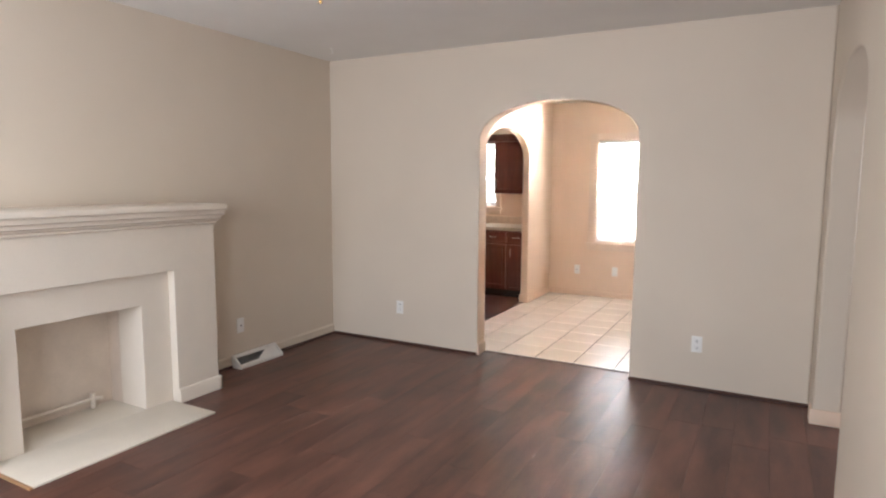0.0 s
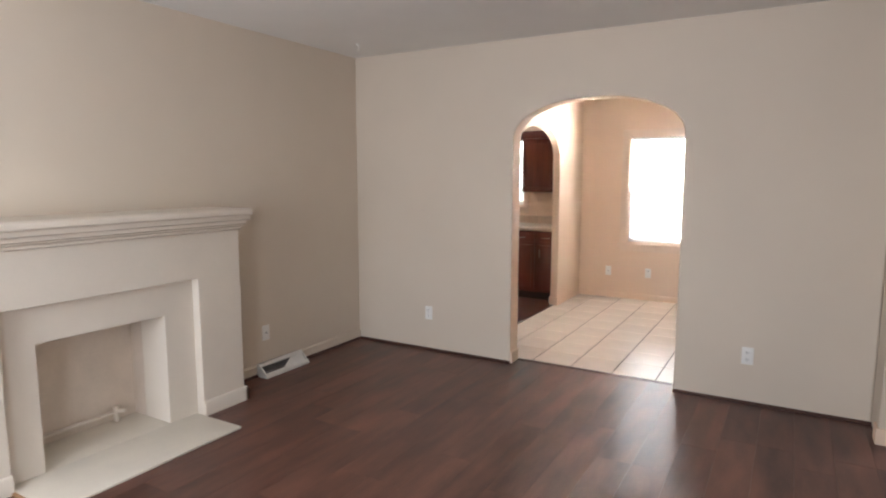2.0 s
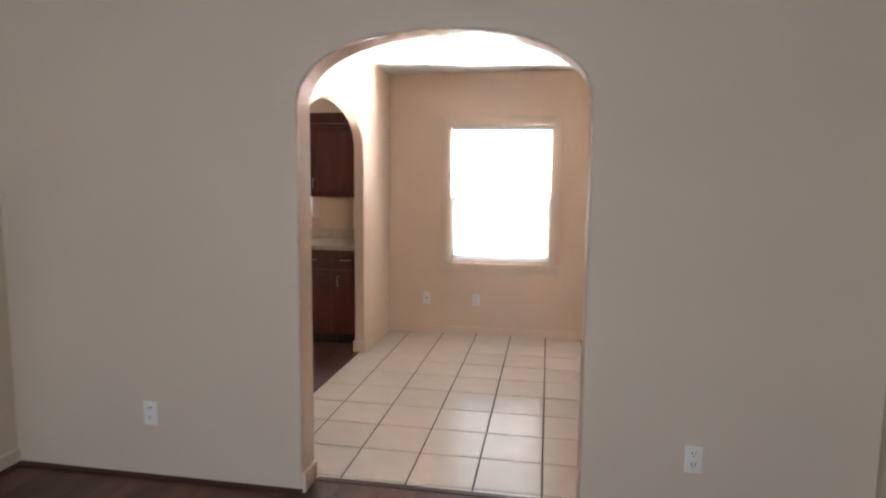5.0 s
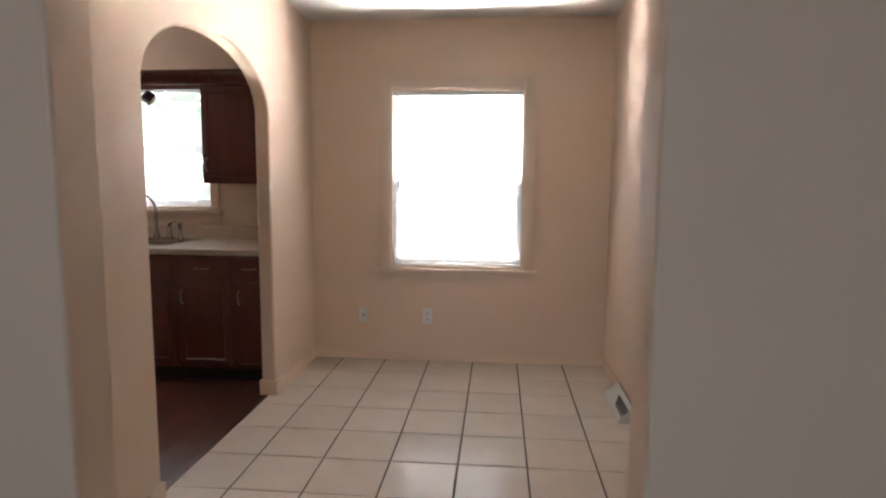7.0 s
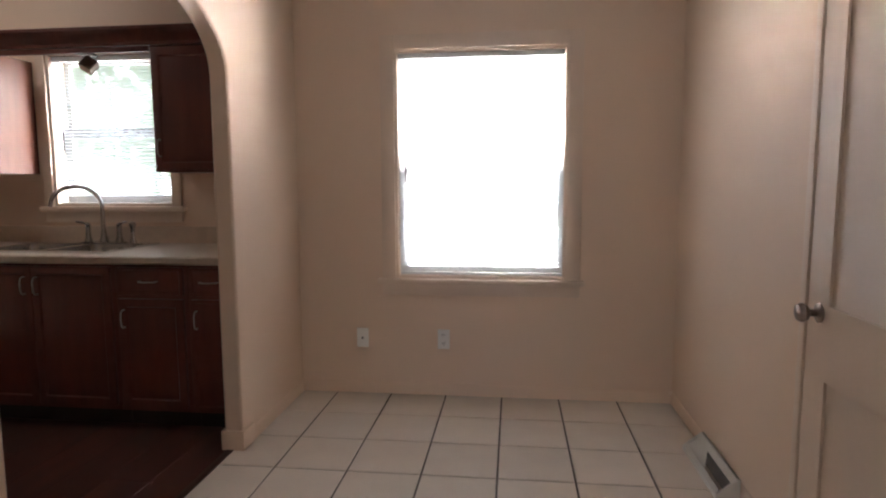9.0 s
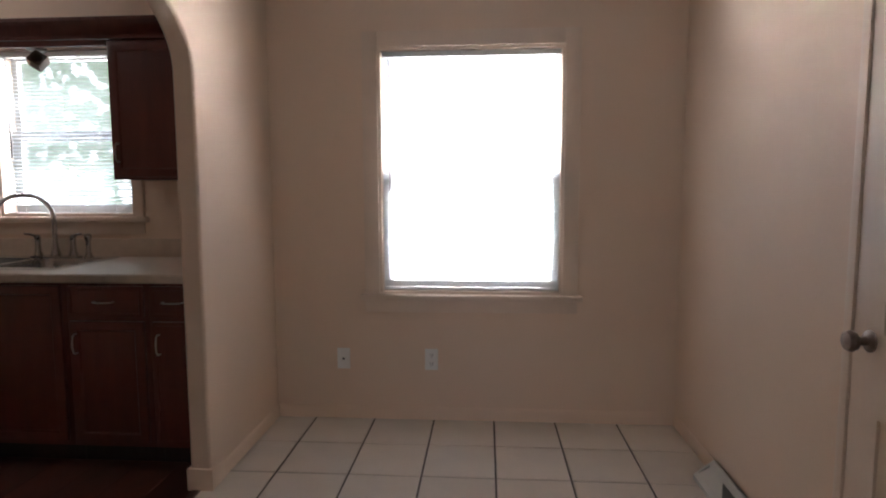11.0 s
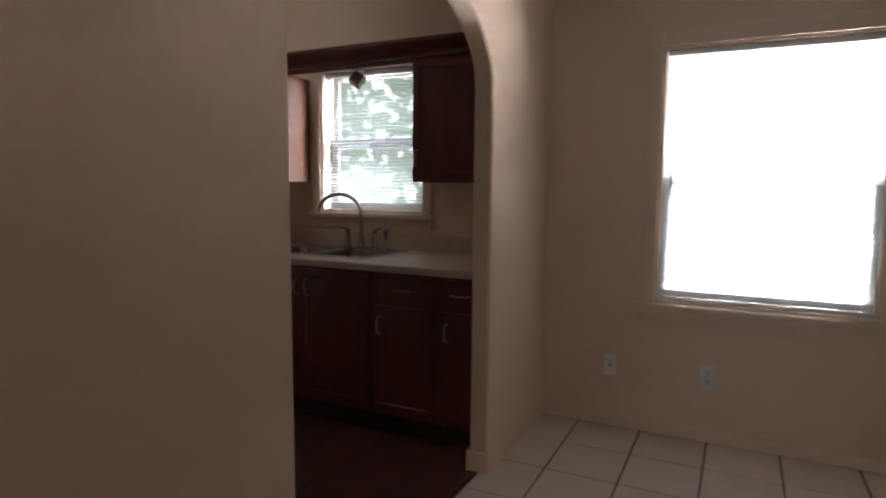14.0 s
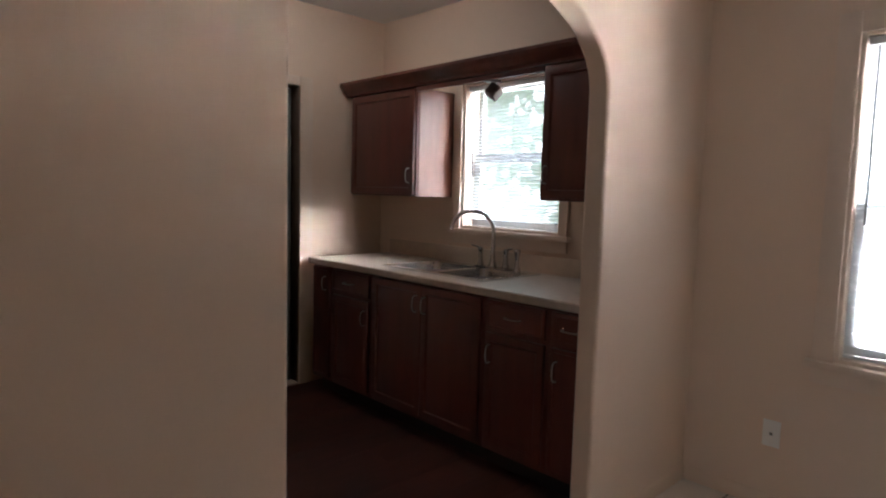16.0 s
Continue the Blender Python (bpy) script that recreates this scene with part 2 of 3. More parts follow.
def arch_outline(x0, x1, top, a, b, spring, crown, power, steps=28):
    """A wall's outline with an arched opening from a to b that starts on the floor."""
    mid, half, rise = (a + b) / 2, (b - a) / 2, crown - spring
    pts = [(x0, 0), (a, 0)]
    for i in range(steps + 1):
        ang = math.pi * (1 - i / steps)
        c, s = math.cos(ang), math.sin(ang)
        pts.append((mid + half * math.copysign(abs(c) ** (2 / power), c), spring + rise * s ** (2 / power)))
    return pts + [(b, 0), (x1, 0), (x1, top), (x0, top)]


def rounded(ob, width, angle=40):
    mod = ob.modifiers.new("eased", "BEVEL")
    mod.width, mod.segments, mod.limit_method, mod.angle_limit = width, 3, "ANGLE", radians(angle)
    return ob


def holed(x0, x1, z0, z1, holes, axis, a, b):
    """A straight wall along x (or y) with rectangular holes (u0, u1, v0, v1), as one closed shell."""
    us = sorted({x0, x1, *[u for q in holes for u in q[:2]]})
    vs = sorted({z0, z1, *[max(z0, min(z1, v)) for q in holes for v in q[2:]]})
    bm = bmesh.new()
    made = {}

    def vert(i, k, side):
        if (i, k, side) not in made:
            d = (a, b)[side]
            made[i, k, side] = bm.verts.new((us[i], d, vs[k]) if axis == "x" else (d, us[i], vs[k]))
        return made[i, k, side]

    def full(i, k):
        if not (0 <= i < len(us) - 1 and 0 <= k < len(vs) - 1):
            return False
        u, v = (us[i] + us[i + 1]) / 2, (vs[k] + vs[k + 1]) / 2
        return not any(q[0] < u < q[1] and q[2] < v < q[3] for q in holes)

    for i in range(len(us) - 1):
        for k in range(len(vs) - 1):
            if not full(i, k):
                continue
            for side in (0, 1):
                bm.faces.new([vert(*p, side) for p in ((i, k), (i + 1, k), (i + 1, k + 1), (i, k + 1))])
            for di, dk, p, q in ((-1, 0, (i, k), (i, k + 1)), (1, 0, (i + 1, k), (i + 1, k + 1)), (0, -1, (i, k), (i + 1, k)), (0, 1, (i, k + 1), (i + 1, k + 1))):
                if not full(i + di, k + dk):
                    bm.faces.new((vert(*p, 0), vert(*q, 0), vert(*q, 1), vert(*p, 1)))
    bmesh.ops.recalc_face_normals(bm, faces=bm.faces)
    return bm


# ---- walls ----
partition = structure("wall_partition", prism(arch_outline(KX0 - 0.14, LX1, HIGH + 0.1, -0.782, 0.484, 1.80, 2.10, 2.2), "y", LY1, DY0), WALL,
                      "cream painted plaster wall with a wide flattened archway", "wall")
rounded(partition, 0.012)
partition.data.materials.append(PEACH)
for face in partition.data.polygons:
    if face.normal.y > 0.5 or (abs(face.normal.y) < 0.5 and abs(face.center.x + 0.149) < 0.64 and face.center.z > 0.01):
        face.material_index = 1
kd_wall = structure("wall_kitchen_side", prism(arch_outline(DY0, DY1, HIGH + 0.1, -1.765, -0.473, 1.73, 2.055, 2.05), "x", KX1, DX0), PEACH,
                    "peach painted plaster wall with a round-topped archway", "wall")
rounded(kd_wall, 0.012)
right = structure("wall_living_right", prism(arch_outline(LY0, LY1, HIGH + 0.1, -4.48, -3.106, 1.80, 2.10, 2.2), "x", LX1, LX1 + 0.15), WALL,
                  "cream painted plaster wall with an archway to the hall", "wall")
rounded(right, 0.012)
structure("wall_chimney", holed(LY0, LY1, 0, HIGH + 0.1, [(-5.71, -4.98, 0.0, 0.69)], "y", LX0 - 0.2, LX0), WALL, "cream painted plaster wall beside the fireplace", "wall")
# rear wall out of view; its openings are assumed, to hold the daylight lamps
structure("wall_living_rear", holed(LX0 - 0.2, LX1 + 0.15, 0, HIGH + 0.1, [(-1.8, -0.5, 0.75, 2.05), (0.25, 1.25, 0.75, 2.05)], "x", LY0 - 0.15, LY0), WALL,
          "cream painted rear wall with added window openings", "wall")
DW = (-0.625, 0.362, 0.698, 2.010)
KW = (-2.775, -1.985, 1.12, 2.05)
structure("wall_exterior", holed(KX0 - 0.14, DX1 + 0.14, -0.12, HIGH + 0.1, [KW, DW], "x", DY1, DY1 + 0.2), PEACH, "peach painted outer wall with two windows", "wall")
structure("wall_dining_right", holed(DY0, DY1, 0, HIGH + 0.1, [(-1.875, -1.125, 0.0, 2.025)], "y", DX1, DX1 + 0.14), PEACH, "peach satin painted wall with a door", "wall")
structure("wall_kitchen_left", holed(DY0, DY1, 0, HIGH + 0.1, [(-1.085, -0.33, 0.0, 2.025)], "y", KX0 - 0.14, KX0), PEACH, "peach painted kitchen wall with a doorway", "wall")

# hall beyond the living room's side archway
# the opening in this wall is added, out of view, for the hall lamp
structure("wall_hall", holed(-5.4, 0.3, 0, HIGH + 0.1, [(-2.7, -1.7, 0.8, 2.0)], "y", 2.95, 3.07), WALL, "cream painted hall wall", "wall")
structure("wall_hall_end", bm_box((LX1, 0.3, 0), (3.07, 0.42, HIGH + 0.1)), WALL, "cream painted hall end wall", "wall")
structure("wall_hall_near", bm_box((LX1 + 0.15, -5.52, 0), (3.07, -5.4, HIGH + 0.1)), WALL, "cream painted hall wall near the front", "wall")
structure("wall_hall_side", bm_box((LX1, LY1, 0), (LX1 + 0.15, 0.3, HIGH + 0.1)), WALL, "cream painted hall wall", "wall")
# small room behind the kitchen doorway, its darkness put into the wall colour
structure("wall_pantry", bm_box((KX0 - 0.9, -1.4, 0), (KX0 - 0.8, -0.1, HIGH)), GREYDARK, "back room wall, its dimness painted as dark grey", "wall")
structure("wall_pantry_side", bm_box((KX0 - 0.8, -0.2, 0), (KX0 - 0.14, -0.1, HIGH)), GREYDARK, "back room wall, its dimness painted as dark grey", "wall")
structure("wall_pantry_near", bm_box((KX0 - 0.8, -1.4, 0), (KX0 - 0.14, -1.3, HIGH)), GREYDARK, "back room wall, its dimness painted as dark grey", "wall")

# ---- ceilings and floors ----
structure("ceiling_living", bm_box((LX0, LY0, HIGH), (LX1, LY1, HIGH + 0.1)), CEIL, "white painted plaster ceiling", "ceiling")
structure("ceiling_dining", bm_box((DX0, DY0, DHIGH), (DX1, DY1, HIGH + 0.1)), CEIL, "white painted plaster ceiling", "ceiling")
structure("ceiling_kitchen", bm_box((KX0, DY0, HIGH), (KX1, DY1, HIGH + 0.1)), CEIL, "white painted plaster ceiling", "ceiling")
structure("ceiling_hall", bm_box((LX1 + 0.15, -5.4, HIGH), (2.95, 0.3, HIGH + 0.1)), CEIL, "white painted plaster ceiling", "ceiling")
structure("ceiling_pantry", bm_box((KX0 - 0.9, -1.4, HIGH), (KX0 - 0.14, -0.1, HIGH + 0.1)), GREYDARK, "back room ceiling, its dimness painted as dark grey", "ceiling")
floor_living = structure("floor_living", bm_box((LX0 - 0.2, LY0 - 0.1, -0.12), (3.07, DY0, -0.010)), SHOE, "dark walnut laminate floor of long boards", "floor")
floor_hall = structure("floor_hall", bm_box((LX1 + 0.15, DY0, -0.12), (3.07, 0.42, -0.010)), SHOE, "dark walnut laminate hall floor", "floor")
floor_dining = structure("floor_dining", bm_box((-1.262, DY0, -0.12), (DX1 + 0.14, DY1, -0.004)), GROUT, "square cream ceramic tile floor with dark grout", "floor")
floor_kitchen = structure("floor_kitchen", bm_box((KX0 - 0.9, DY0, -0.12), (-1.262, DY1, -0.010)), SHOE, "dark reddish laminate floor of long boards", "floor")


def base_run(name, a, b, z1, proud, side, mat, label):
    """A skirting board along a wall from a to b; side is the way it faces."""
    (x0, y0), (x1, y1) = a, b
    if side in ("+y", "-y"):
        s = 1 if side == "+y" else -1
        prof = [(y0, 0), (y0 + s * proud, 0), (y0 + s * proud, z1 - 0.012), (y0 + s * proud * 0.45, z1 - 0.003), (y0, z1)]
        bm = prism(prof, "x", x0, x1)
    else:
        s = 1 if side == "+x" else -1
        prof = [(x0, 0), (x0 + s * proud, 0), (x0 + s * proud, z1 - 0.012), (x0 + s * proud * 0.45, z1 - 0.003), (x0, z1)]
        bm = prism(prof, "y", y0, y1)
    return structure(name, bm, mat, label, "baseboard")


CB = "low cream painted baseboard along the wall"
SB = "dark stained shoe moulding along the wall"
base_run("baseboard_living_1", (LX0, LY1), (-0.782, LY1), 0.021, 0.016, "-y", SHOE, SB)
base_run("baseboard_living_2", (0.484, LY1), (LX1, LY1), 0.021, 0.016, "-y", SHOE, SB)
base_run("baseboard_living_3", (LX0, -4.455), (LX0, LY1), 0.09, 0.012, "+x", WALL, CB)
base_run("baseboard_living_4", (LX0 + 0.012, -4.43), (LX0 + 0.012, LY1), 0.018, 0.012, "+x", SHOE, SB)
base_run("baseboard_living_5", (LX1, LY0), (LX1, -4.492), 0.021, 0.016, "-x", SHOE, SB)
base_run("baseboard_dining_1", (DX0, -0.36), (DX0, DY1), 0.07, 0.007, "+x", PEACH, CB)
base_run("baseboard_dining_2", (DX0 + 0.007, DY1), (DX1, DY1), 0.07, 0.007, "-y", PEACH, CB)
base_run("baseboard_dining_3", (DX1, -1.09), (DX1, DY1 - 0.007), 0.07, 0.007, "-x", PEACH, CB)
base_run("baseboard_dining_4", (DX0, DY0), (DX0, -1.777), 0.07, 0.007, "+x", PEACH, CB)


def base_block(name, a, b):
    bm = bm_box((*a, 0.0), (*b, 0.095), 0.004)
    return structure(name, bm, PEACH, "cream painted base block round the archway's foot", "baseboard")


base_block("baseboard_block_1", (-0.788, LY1 + 0.006), (-0.770, DY0 - 0.006))
base_block("baseboard_block_3", (KX1 - 0.012, -0.486), (DX0 + 0.012, -0.36))
base_block("baseboard_block_4", (KX1 - 0.012, -1.865), (DX0 + 0.012, -1.752))
base_block("baseboard_block_5", (LX1 - 0.014, -3.119), (LX1 + 0.164, -3.0))
structure("threshold_arch", bm_box((-0.770, DY0 - 0.03, 0.0), (0.483, DY0 + 0.008, 0.006), 0.002), SHOE, "dark stained threshold strip between wood and tile", "threshold")
structure("threshold_kitchen", bm_box((-1.281, -1.752, 0.0), (-1.246, -0.486, 0.005), 0.002), SHOE, "dark threshold strip between tile and laminate", "threshold")

# ---- fireplace ----
FX = -2.03
fireplace = thing("fireplace", "cream painted fireplace with moulded mantel shelf and flat hearth", "fireplace", at=(-2.2, -5.37, 0))
breast = [(-6.20, 0), (-5.885, 0), (-5.885, 0.89), (-4.785, 0.89), (-4.785, 0), (-4.455, 0), (-4.455, 1.175), (-6.20, 1.175)]
rounded(part("breast", prism(breast, "x", LX0, FX), WHITE, fireplace, "cream painted chimney breast"), 0.005)
inner = [(-5.885, 0.0), (-5.705, 0.0), (-5.705, 0.688), (-4.987, 0.688), (-4.987, 0.0), (-4.785, 0.0), (-4.785, 0.89), (-5.885, 0.89)]
rounded(part("inner_surround", prism(inner, "x", LX0, FX - 0.06), WHITE, fireplace), 0.004)
part("firebox_back", bm_box((-2.47, -5.72, 0.0), (-2.44, -4.97, 0.72)), SOOT, fireplace, "painted brick firebox back")
part("firebox_side", bm_box((-2.44, -5.72, 0.0), (LX0, -5.705, 0.72)), SOOT, fireplace, "painted brick firebox side")
part("firebox_side", bm_box((-2.44, -4.987, 0.0), (LX0, -4.972, 0.72)), SOOT, fireplace, "painted brick firebox side")
part("firebox_top", bm_box((-2.44, -5.705, 0.688), (LX0, -4.987, 0.72)), SOOT, fireplace, "painted brick firebox top")
part("hearth", bm_box((-2.44, -5.705, 0.001), (FX - 0.06, -4.987, 0.014), 0.002), HEARTH, fireplace, "cream painted firebox floor")
part("hearth_slab", bm_box((FX - 0.06, -5.88, 0.001), (-1.672, -4.80, 0.014), 0.003), HEARTH, fireplace, "flat cream painted hearth slab")
part("hearth_edging", bm_box((-2.02, -5.898, 0.0), (-1.672, -5.882, 0.012), 0.002), material("honey_oak_edge", (0.42, 0.24, 0.12), 0.45, vary=0.15, scale=12), fireplace, "honey oak edging strip")
shelf = [(LX0, 1.275), (-1.905, 1.275), (-1.895, 1.285), (-1.895, 1.308), (-1.905, 1.318), (LX0, 1.318)]
part("mantel_shelf", prism(shelf, "y", -6.22, -4.45), WHITE, fireplace, "cream painted mantel shelf")
for n, (z0, z1, out) in enumerate(((1.241, 1.275, 0.105), (1.212, 1.241, 0.070), (1.197, 1.212, 0.045), (1.175, 1.197, 0.026))):
    prof = [(LX0, z0), (FX + out - 0.012, z0), (FX + out, z0 + 0.008), (FX + out, z1 - 0.004), (FX + out - 0.006, z1), (LX0, z1)]
    part("mantel_moulding", prism(prof, "y", -6.20 - out * 0.25, -4.455 + out * 0.1), WHITE, fireplace)
for y0, y1 in ((-6.218, -5.885), (-4.785, -4.437)):
    prof = [(FX, 0), (FX + 0.018, 0), (FX + 0.018, 0.078), (FX + 0.009, 0.092), (FX, 0.095)]
    part("plinth", prism(prof, "y", y0, y1), WHITE, fireplace, "cream painted plinth")
prof = [(-4.455, 0), (-4.437, 0), (-4.437, 0.078), (-4.446, 0.092), (-4.455, 0.095)]
part("plinth", prism(prof, "x", LX0 + 0.03, FX + 0.018), WHITE, fireplace, "cream painted plinth")
pipe = part("gas_pipe", tube(bmesh.new(), [(-2.40, -5.70, 0.075), (-2.40, -5.13, 0.075)], 0.011), WHITE, fireplace, "cream painted gas pipe")
valve = tube(bmesh.new(), [(-2.40, -5.14, 0.015), (-2.40, -5.14, 0.115)], 0.017)
tube(valve, [(-2.40, -5.14, 0.08), (-2.35, -5.11, 0.085)], 0.012)
part("valve", valve, WHITE, pipe, "cream painted gas valve")

# ---- windows ----


def window(name, hole, sill_out, label, mid, c, deep):
    x0, x1, z0, z1 = hole
    w = structure(name, holed(x0 - 0.001, x1 + 0.001, z0 - 0.001, z1 + 0.001, [(x0 + 0.018, x1 - 0.018, z0 + 0.018, z1 - 0.018)], "x", DY1 + 0.004, DY1 + 0.2), TRIM, label, "window")
    f = DY1 - 0.016
    part("window_casing", bm_box((x0 - c, f, z0), (x0 + 0.004, DY1, z1 + c), 0.004), TRIM, w)
    part("window_casing", bm_box((x1 - 0.004, f, z0), (x1 + c, DY1, z1 + c), 0.004), TRIM, w)
    part("window_casing", bm_box((x0 + 0.004, f + 0.001, z1 - 0.004), (x1 - 0.004, DY1, z1 + c), 0.004), TRIM, w)
    part("window_sill", bm_box((x0 - c - 0.025, f - sill_out, z0 - 0.028), (x1 + c + 0.025, DY1 + 0.05, z0 + 0.002), 0.007), TRIM, w)
    part("apron", bm_box((x0 - c, f + 0.002, z0 - 0.095), (x1 + c, DY1, z0 - 0.028), 0.005), TRIM, w)
    for nm, a, b, y, s in (("upper_sash", mid - 0.02, z1 - 0.018, DY1 + 0.100 + deep, 0.034), ("lower_sash", z0 + 0.018, mid + 0.02, DY1 + 0.0645 + deep, 0.052)):
        sash = part(nm, holed(x0 + 0.018, x1 - 0.018, a, b, [(x0 + 0.018 + s, x1 - 0.018 - s, a + s, b - s)], "x", y, y + 0.032), VINYL, w, "white window sash")
        p = part("pane", bm_box((x0 + 0.018 + s, y + 0.012, a + s), (x1 - 0.018 - s, y + 0.016, b - s)), GLASS, sash, "clear glass pane")
        p.visible_shadow = False
    return w


def blind(hole, tilt, label, wand_x, wand_len, low, paint):
    x0, x1, z0, z1 = hole
    x0, x1 = x0 + 0.024, x1 - 0.024
    y = DY1 + 0.045
    b = thing("window_blind", label, "blind", "window blinds", at=((x0 + x1) / 2, y, z1))
    part("headrail", bm_box((x0, y - 0.02, z1 - 0.05), (x1, y + 0.02, z1 - 0.02), 0.003), VINYL, b, "white steel headrail")
    part("bottom_rail", bm_box((x0, y - 0.013, low), (x1, y + 0.013, low + 0.012), 0.003), VINYL, b)
    bm = bmesh.new()
    t = radians(tilt)
    prof = [(-0.0125, 0.0), (-0.006, 0.0017), (0.0, 0.0023), (0.006, 0.0017), (0.0125, 0.0)]
    rows = []
    for dx in (-(x1 - x0) / 2, (x1 - x0) / 2):
        rows.append([bm.verts.new((dx, u * math.cos(t) - v * math.sin(t), u * math.sin(t) + v * math.cos(t))) for u, v in prof])
    for k in range(4):
        bm.faces.new((rows[0][k], rows[0][k + 1], rows[1][k + 1], rows[1][k]))
    me = mesh_of("slat", bm, paint, 60)
    n = int((z1 - 0.06 - low - 0.02) / 0.0205)
    for k in range(n):
        ob = new("slat", me)
        ob.parent = b
        ob.location = (0, random.uniform(-0.0006, 0.0006), -0.062 - k * 0.0205)
        ob.rotation_euler = (radians(random.uniform(-2.5, 2.5)), random.uniform(-0.0012, 0.0012), 0)
    for fx in (0.14, 0.5, 0.86):
        x = x0 + fx * (x1 - x0)
        part("ladder_cord", bm_box((x - 0.0008, y - 0.0135, low + 0.01), (x + 0.0008, y - 0.0125, z1 - 0.05)), VINYL, b)
    part("wand", tube(bmesh.new(), [(wand_x, y - 0.024, z1 - 0.055), (wand_x + 0.002, y - 0.026, z1 - 0.05 - wand_len)], 0.0042, 8), WAND, b, "smoky plastic tilt wand")
    return b


window("window_1", DW, 0.022, "double-hung window with cream casing and sill", 1.335, 0.075, 0.0)
window("window_2", KW, 0.022, "double-hung kitchen window with cream casing over the sink", 1.58, 0.055, 0.036)
blind(DW, -60, "white vinyl mini blind hanging in the dining window", -0.565, 0.70, DW[2] + 0.025, SLAT)
blind(KW, 22, "white aluminium mini blind hanging over the sink", -2.70, 0.55, KW[2] + 0.012, KSLAT)
tagged(part("backdrop_sky", bm_box((-1.4, DY1 + 1.2, -1.0), (1.6, DY1 + 1.22, 2.6)), DAY), "bright hazy daylight outside the dining window", "backdrop", kind="structure")
tagged(part("backdrop_high_sky", bm_box((-4.6, DY1 + 1.2, 2.61), (1.6, DY1 + 1.22, 5.6)), SKYGLOW), "bright open sky above the garden", "backdrop", kind="structure")
tagged(part("backdrop_garden", bm_box((-4.6, DY1 + 1.2, -1.0), (-1.41, DY1 + 1.22, 2.6)), GARDEN), "bright garden foliage outside the kitchen window", "backdrop", kind="structure")

# ---- dining door ----
door_bm = bmesh.new()
for ya, yb, za, zb in ((-1.872, -1.752, 0.008, 2.02), (-1.250, -1.128, 0.008, 2.02), (-1.752, -1.250, 0.008, 0.225), (-1.752, -1.250, 0.668, 0.893), (-1.752, -1.250, 1.89, 2.02)):
    box(door_bm, (DX1 + 0.002, ya, za), (DX1 + 0.037, yb, zb))
door = structure("door_1", door_bm, TRIM, "closed cream painted two-panel door with bronze knob", "door")


def sunk_panel(y0, y1, z0, z1):
    bm = bm_box((DX1 + 0.010, y0, z0), (DX1 + 0.030, y1, z1))
    face = min(bm.faces, key=lambda q: q.calc_center_median().x)
    bmesh.ops.inset_region(bm, faces=[face], thickness=0.028, depth=0.0)
    bmesh.ops.translate(bm, vec=(0.006, 0, 0), verts=[v for v in bm.verts if v.co.x < DX1 + 0.011 and y0 + 0.01 < v.co.y < y1 - 0.01])
    return bm


part("panel", sunk_panel(-1.752, -1.250, 0.225, 0.668), TRIM, door)
part("panel", sunk_panel(-1.752, -1.250, 0.893, 1.89), TRIM, door)
knob = part("door_knob", lathe(bmesh.new(), [(0.0, 0.0), (0.030, 0.0), (0.030, -0.006), (0.012, -0.012), (0.011, -0.032), (0.024, -0.040), (0.029, -0.052), (0.024, -0.064), (0.0, -0.068)], (DX1 + 0.004, -1.200, 0.865), "x", 20), BRONZE, door, "aged bronze door knob")
part("door_frame", bm_box((DX1 - 0.006, -1.126, 0), (DX1 + 0.14, -1.09, 2.09), 0.004), TRIM, door)
part("door_frame", bm_box((DX1 - 0.006, -1.932, 0), (DX1 + 0.14, -1.874, 2.09), 0.004), TRIM, door)
part("door_frame", bm_box((DX1 - 0.005, -1.874, 2.024), (DX1 + 0.14, -1.126, 2.09), 0.004), TRIM, door)
structure("wall_closet", bm_box((DX1 + 0.16, -2.05, 0), (DX1 + 0.2, -1.0, HIGH)), WALL, "plain wall behind the door", "wall")

# kitchen doorway casing and the ajar back-room door, coloured dark like the opening
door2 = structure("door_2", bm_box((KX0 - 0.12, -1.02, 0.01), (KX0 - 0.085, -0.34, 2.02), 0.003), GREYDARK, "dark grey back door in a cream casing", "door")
part("door_frame", bm_box((KX0 - 0.14, -0.33, 0), (KX0 + 0.016, -0.235, 2.09), 0.004), TRIM, door2)
part("door_frame", bm_box((KX0 - 0.14, -1.18, 0), (KX0 + 0.016, -1.085, 2.09), 0.004), TRIM, door2)
part("door_frame", bm_box((KX0 - 0.14, -1.085, 2.025), (KX0 + 0.015, -0.33, 2.09), 0.004), TRIM, door2)
part("door_sill", bm_box((KX0 - 0.14, -1.085, 0), (KX0 + 0.01, -0.33, 0.012), 0.003), TRIM, door2, "cream threshold")

# ---- outlets ----


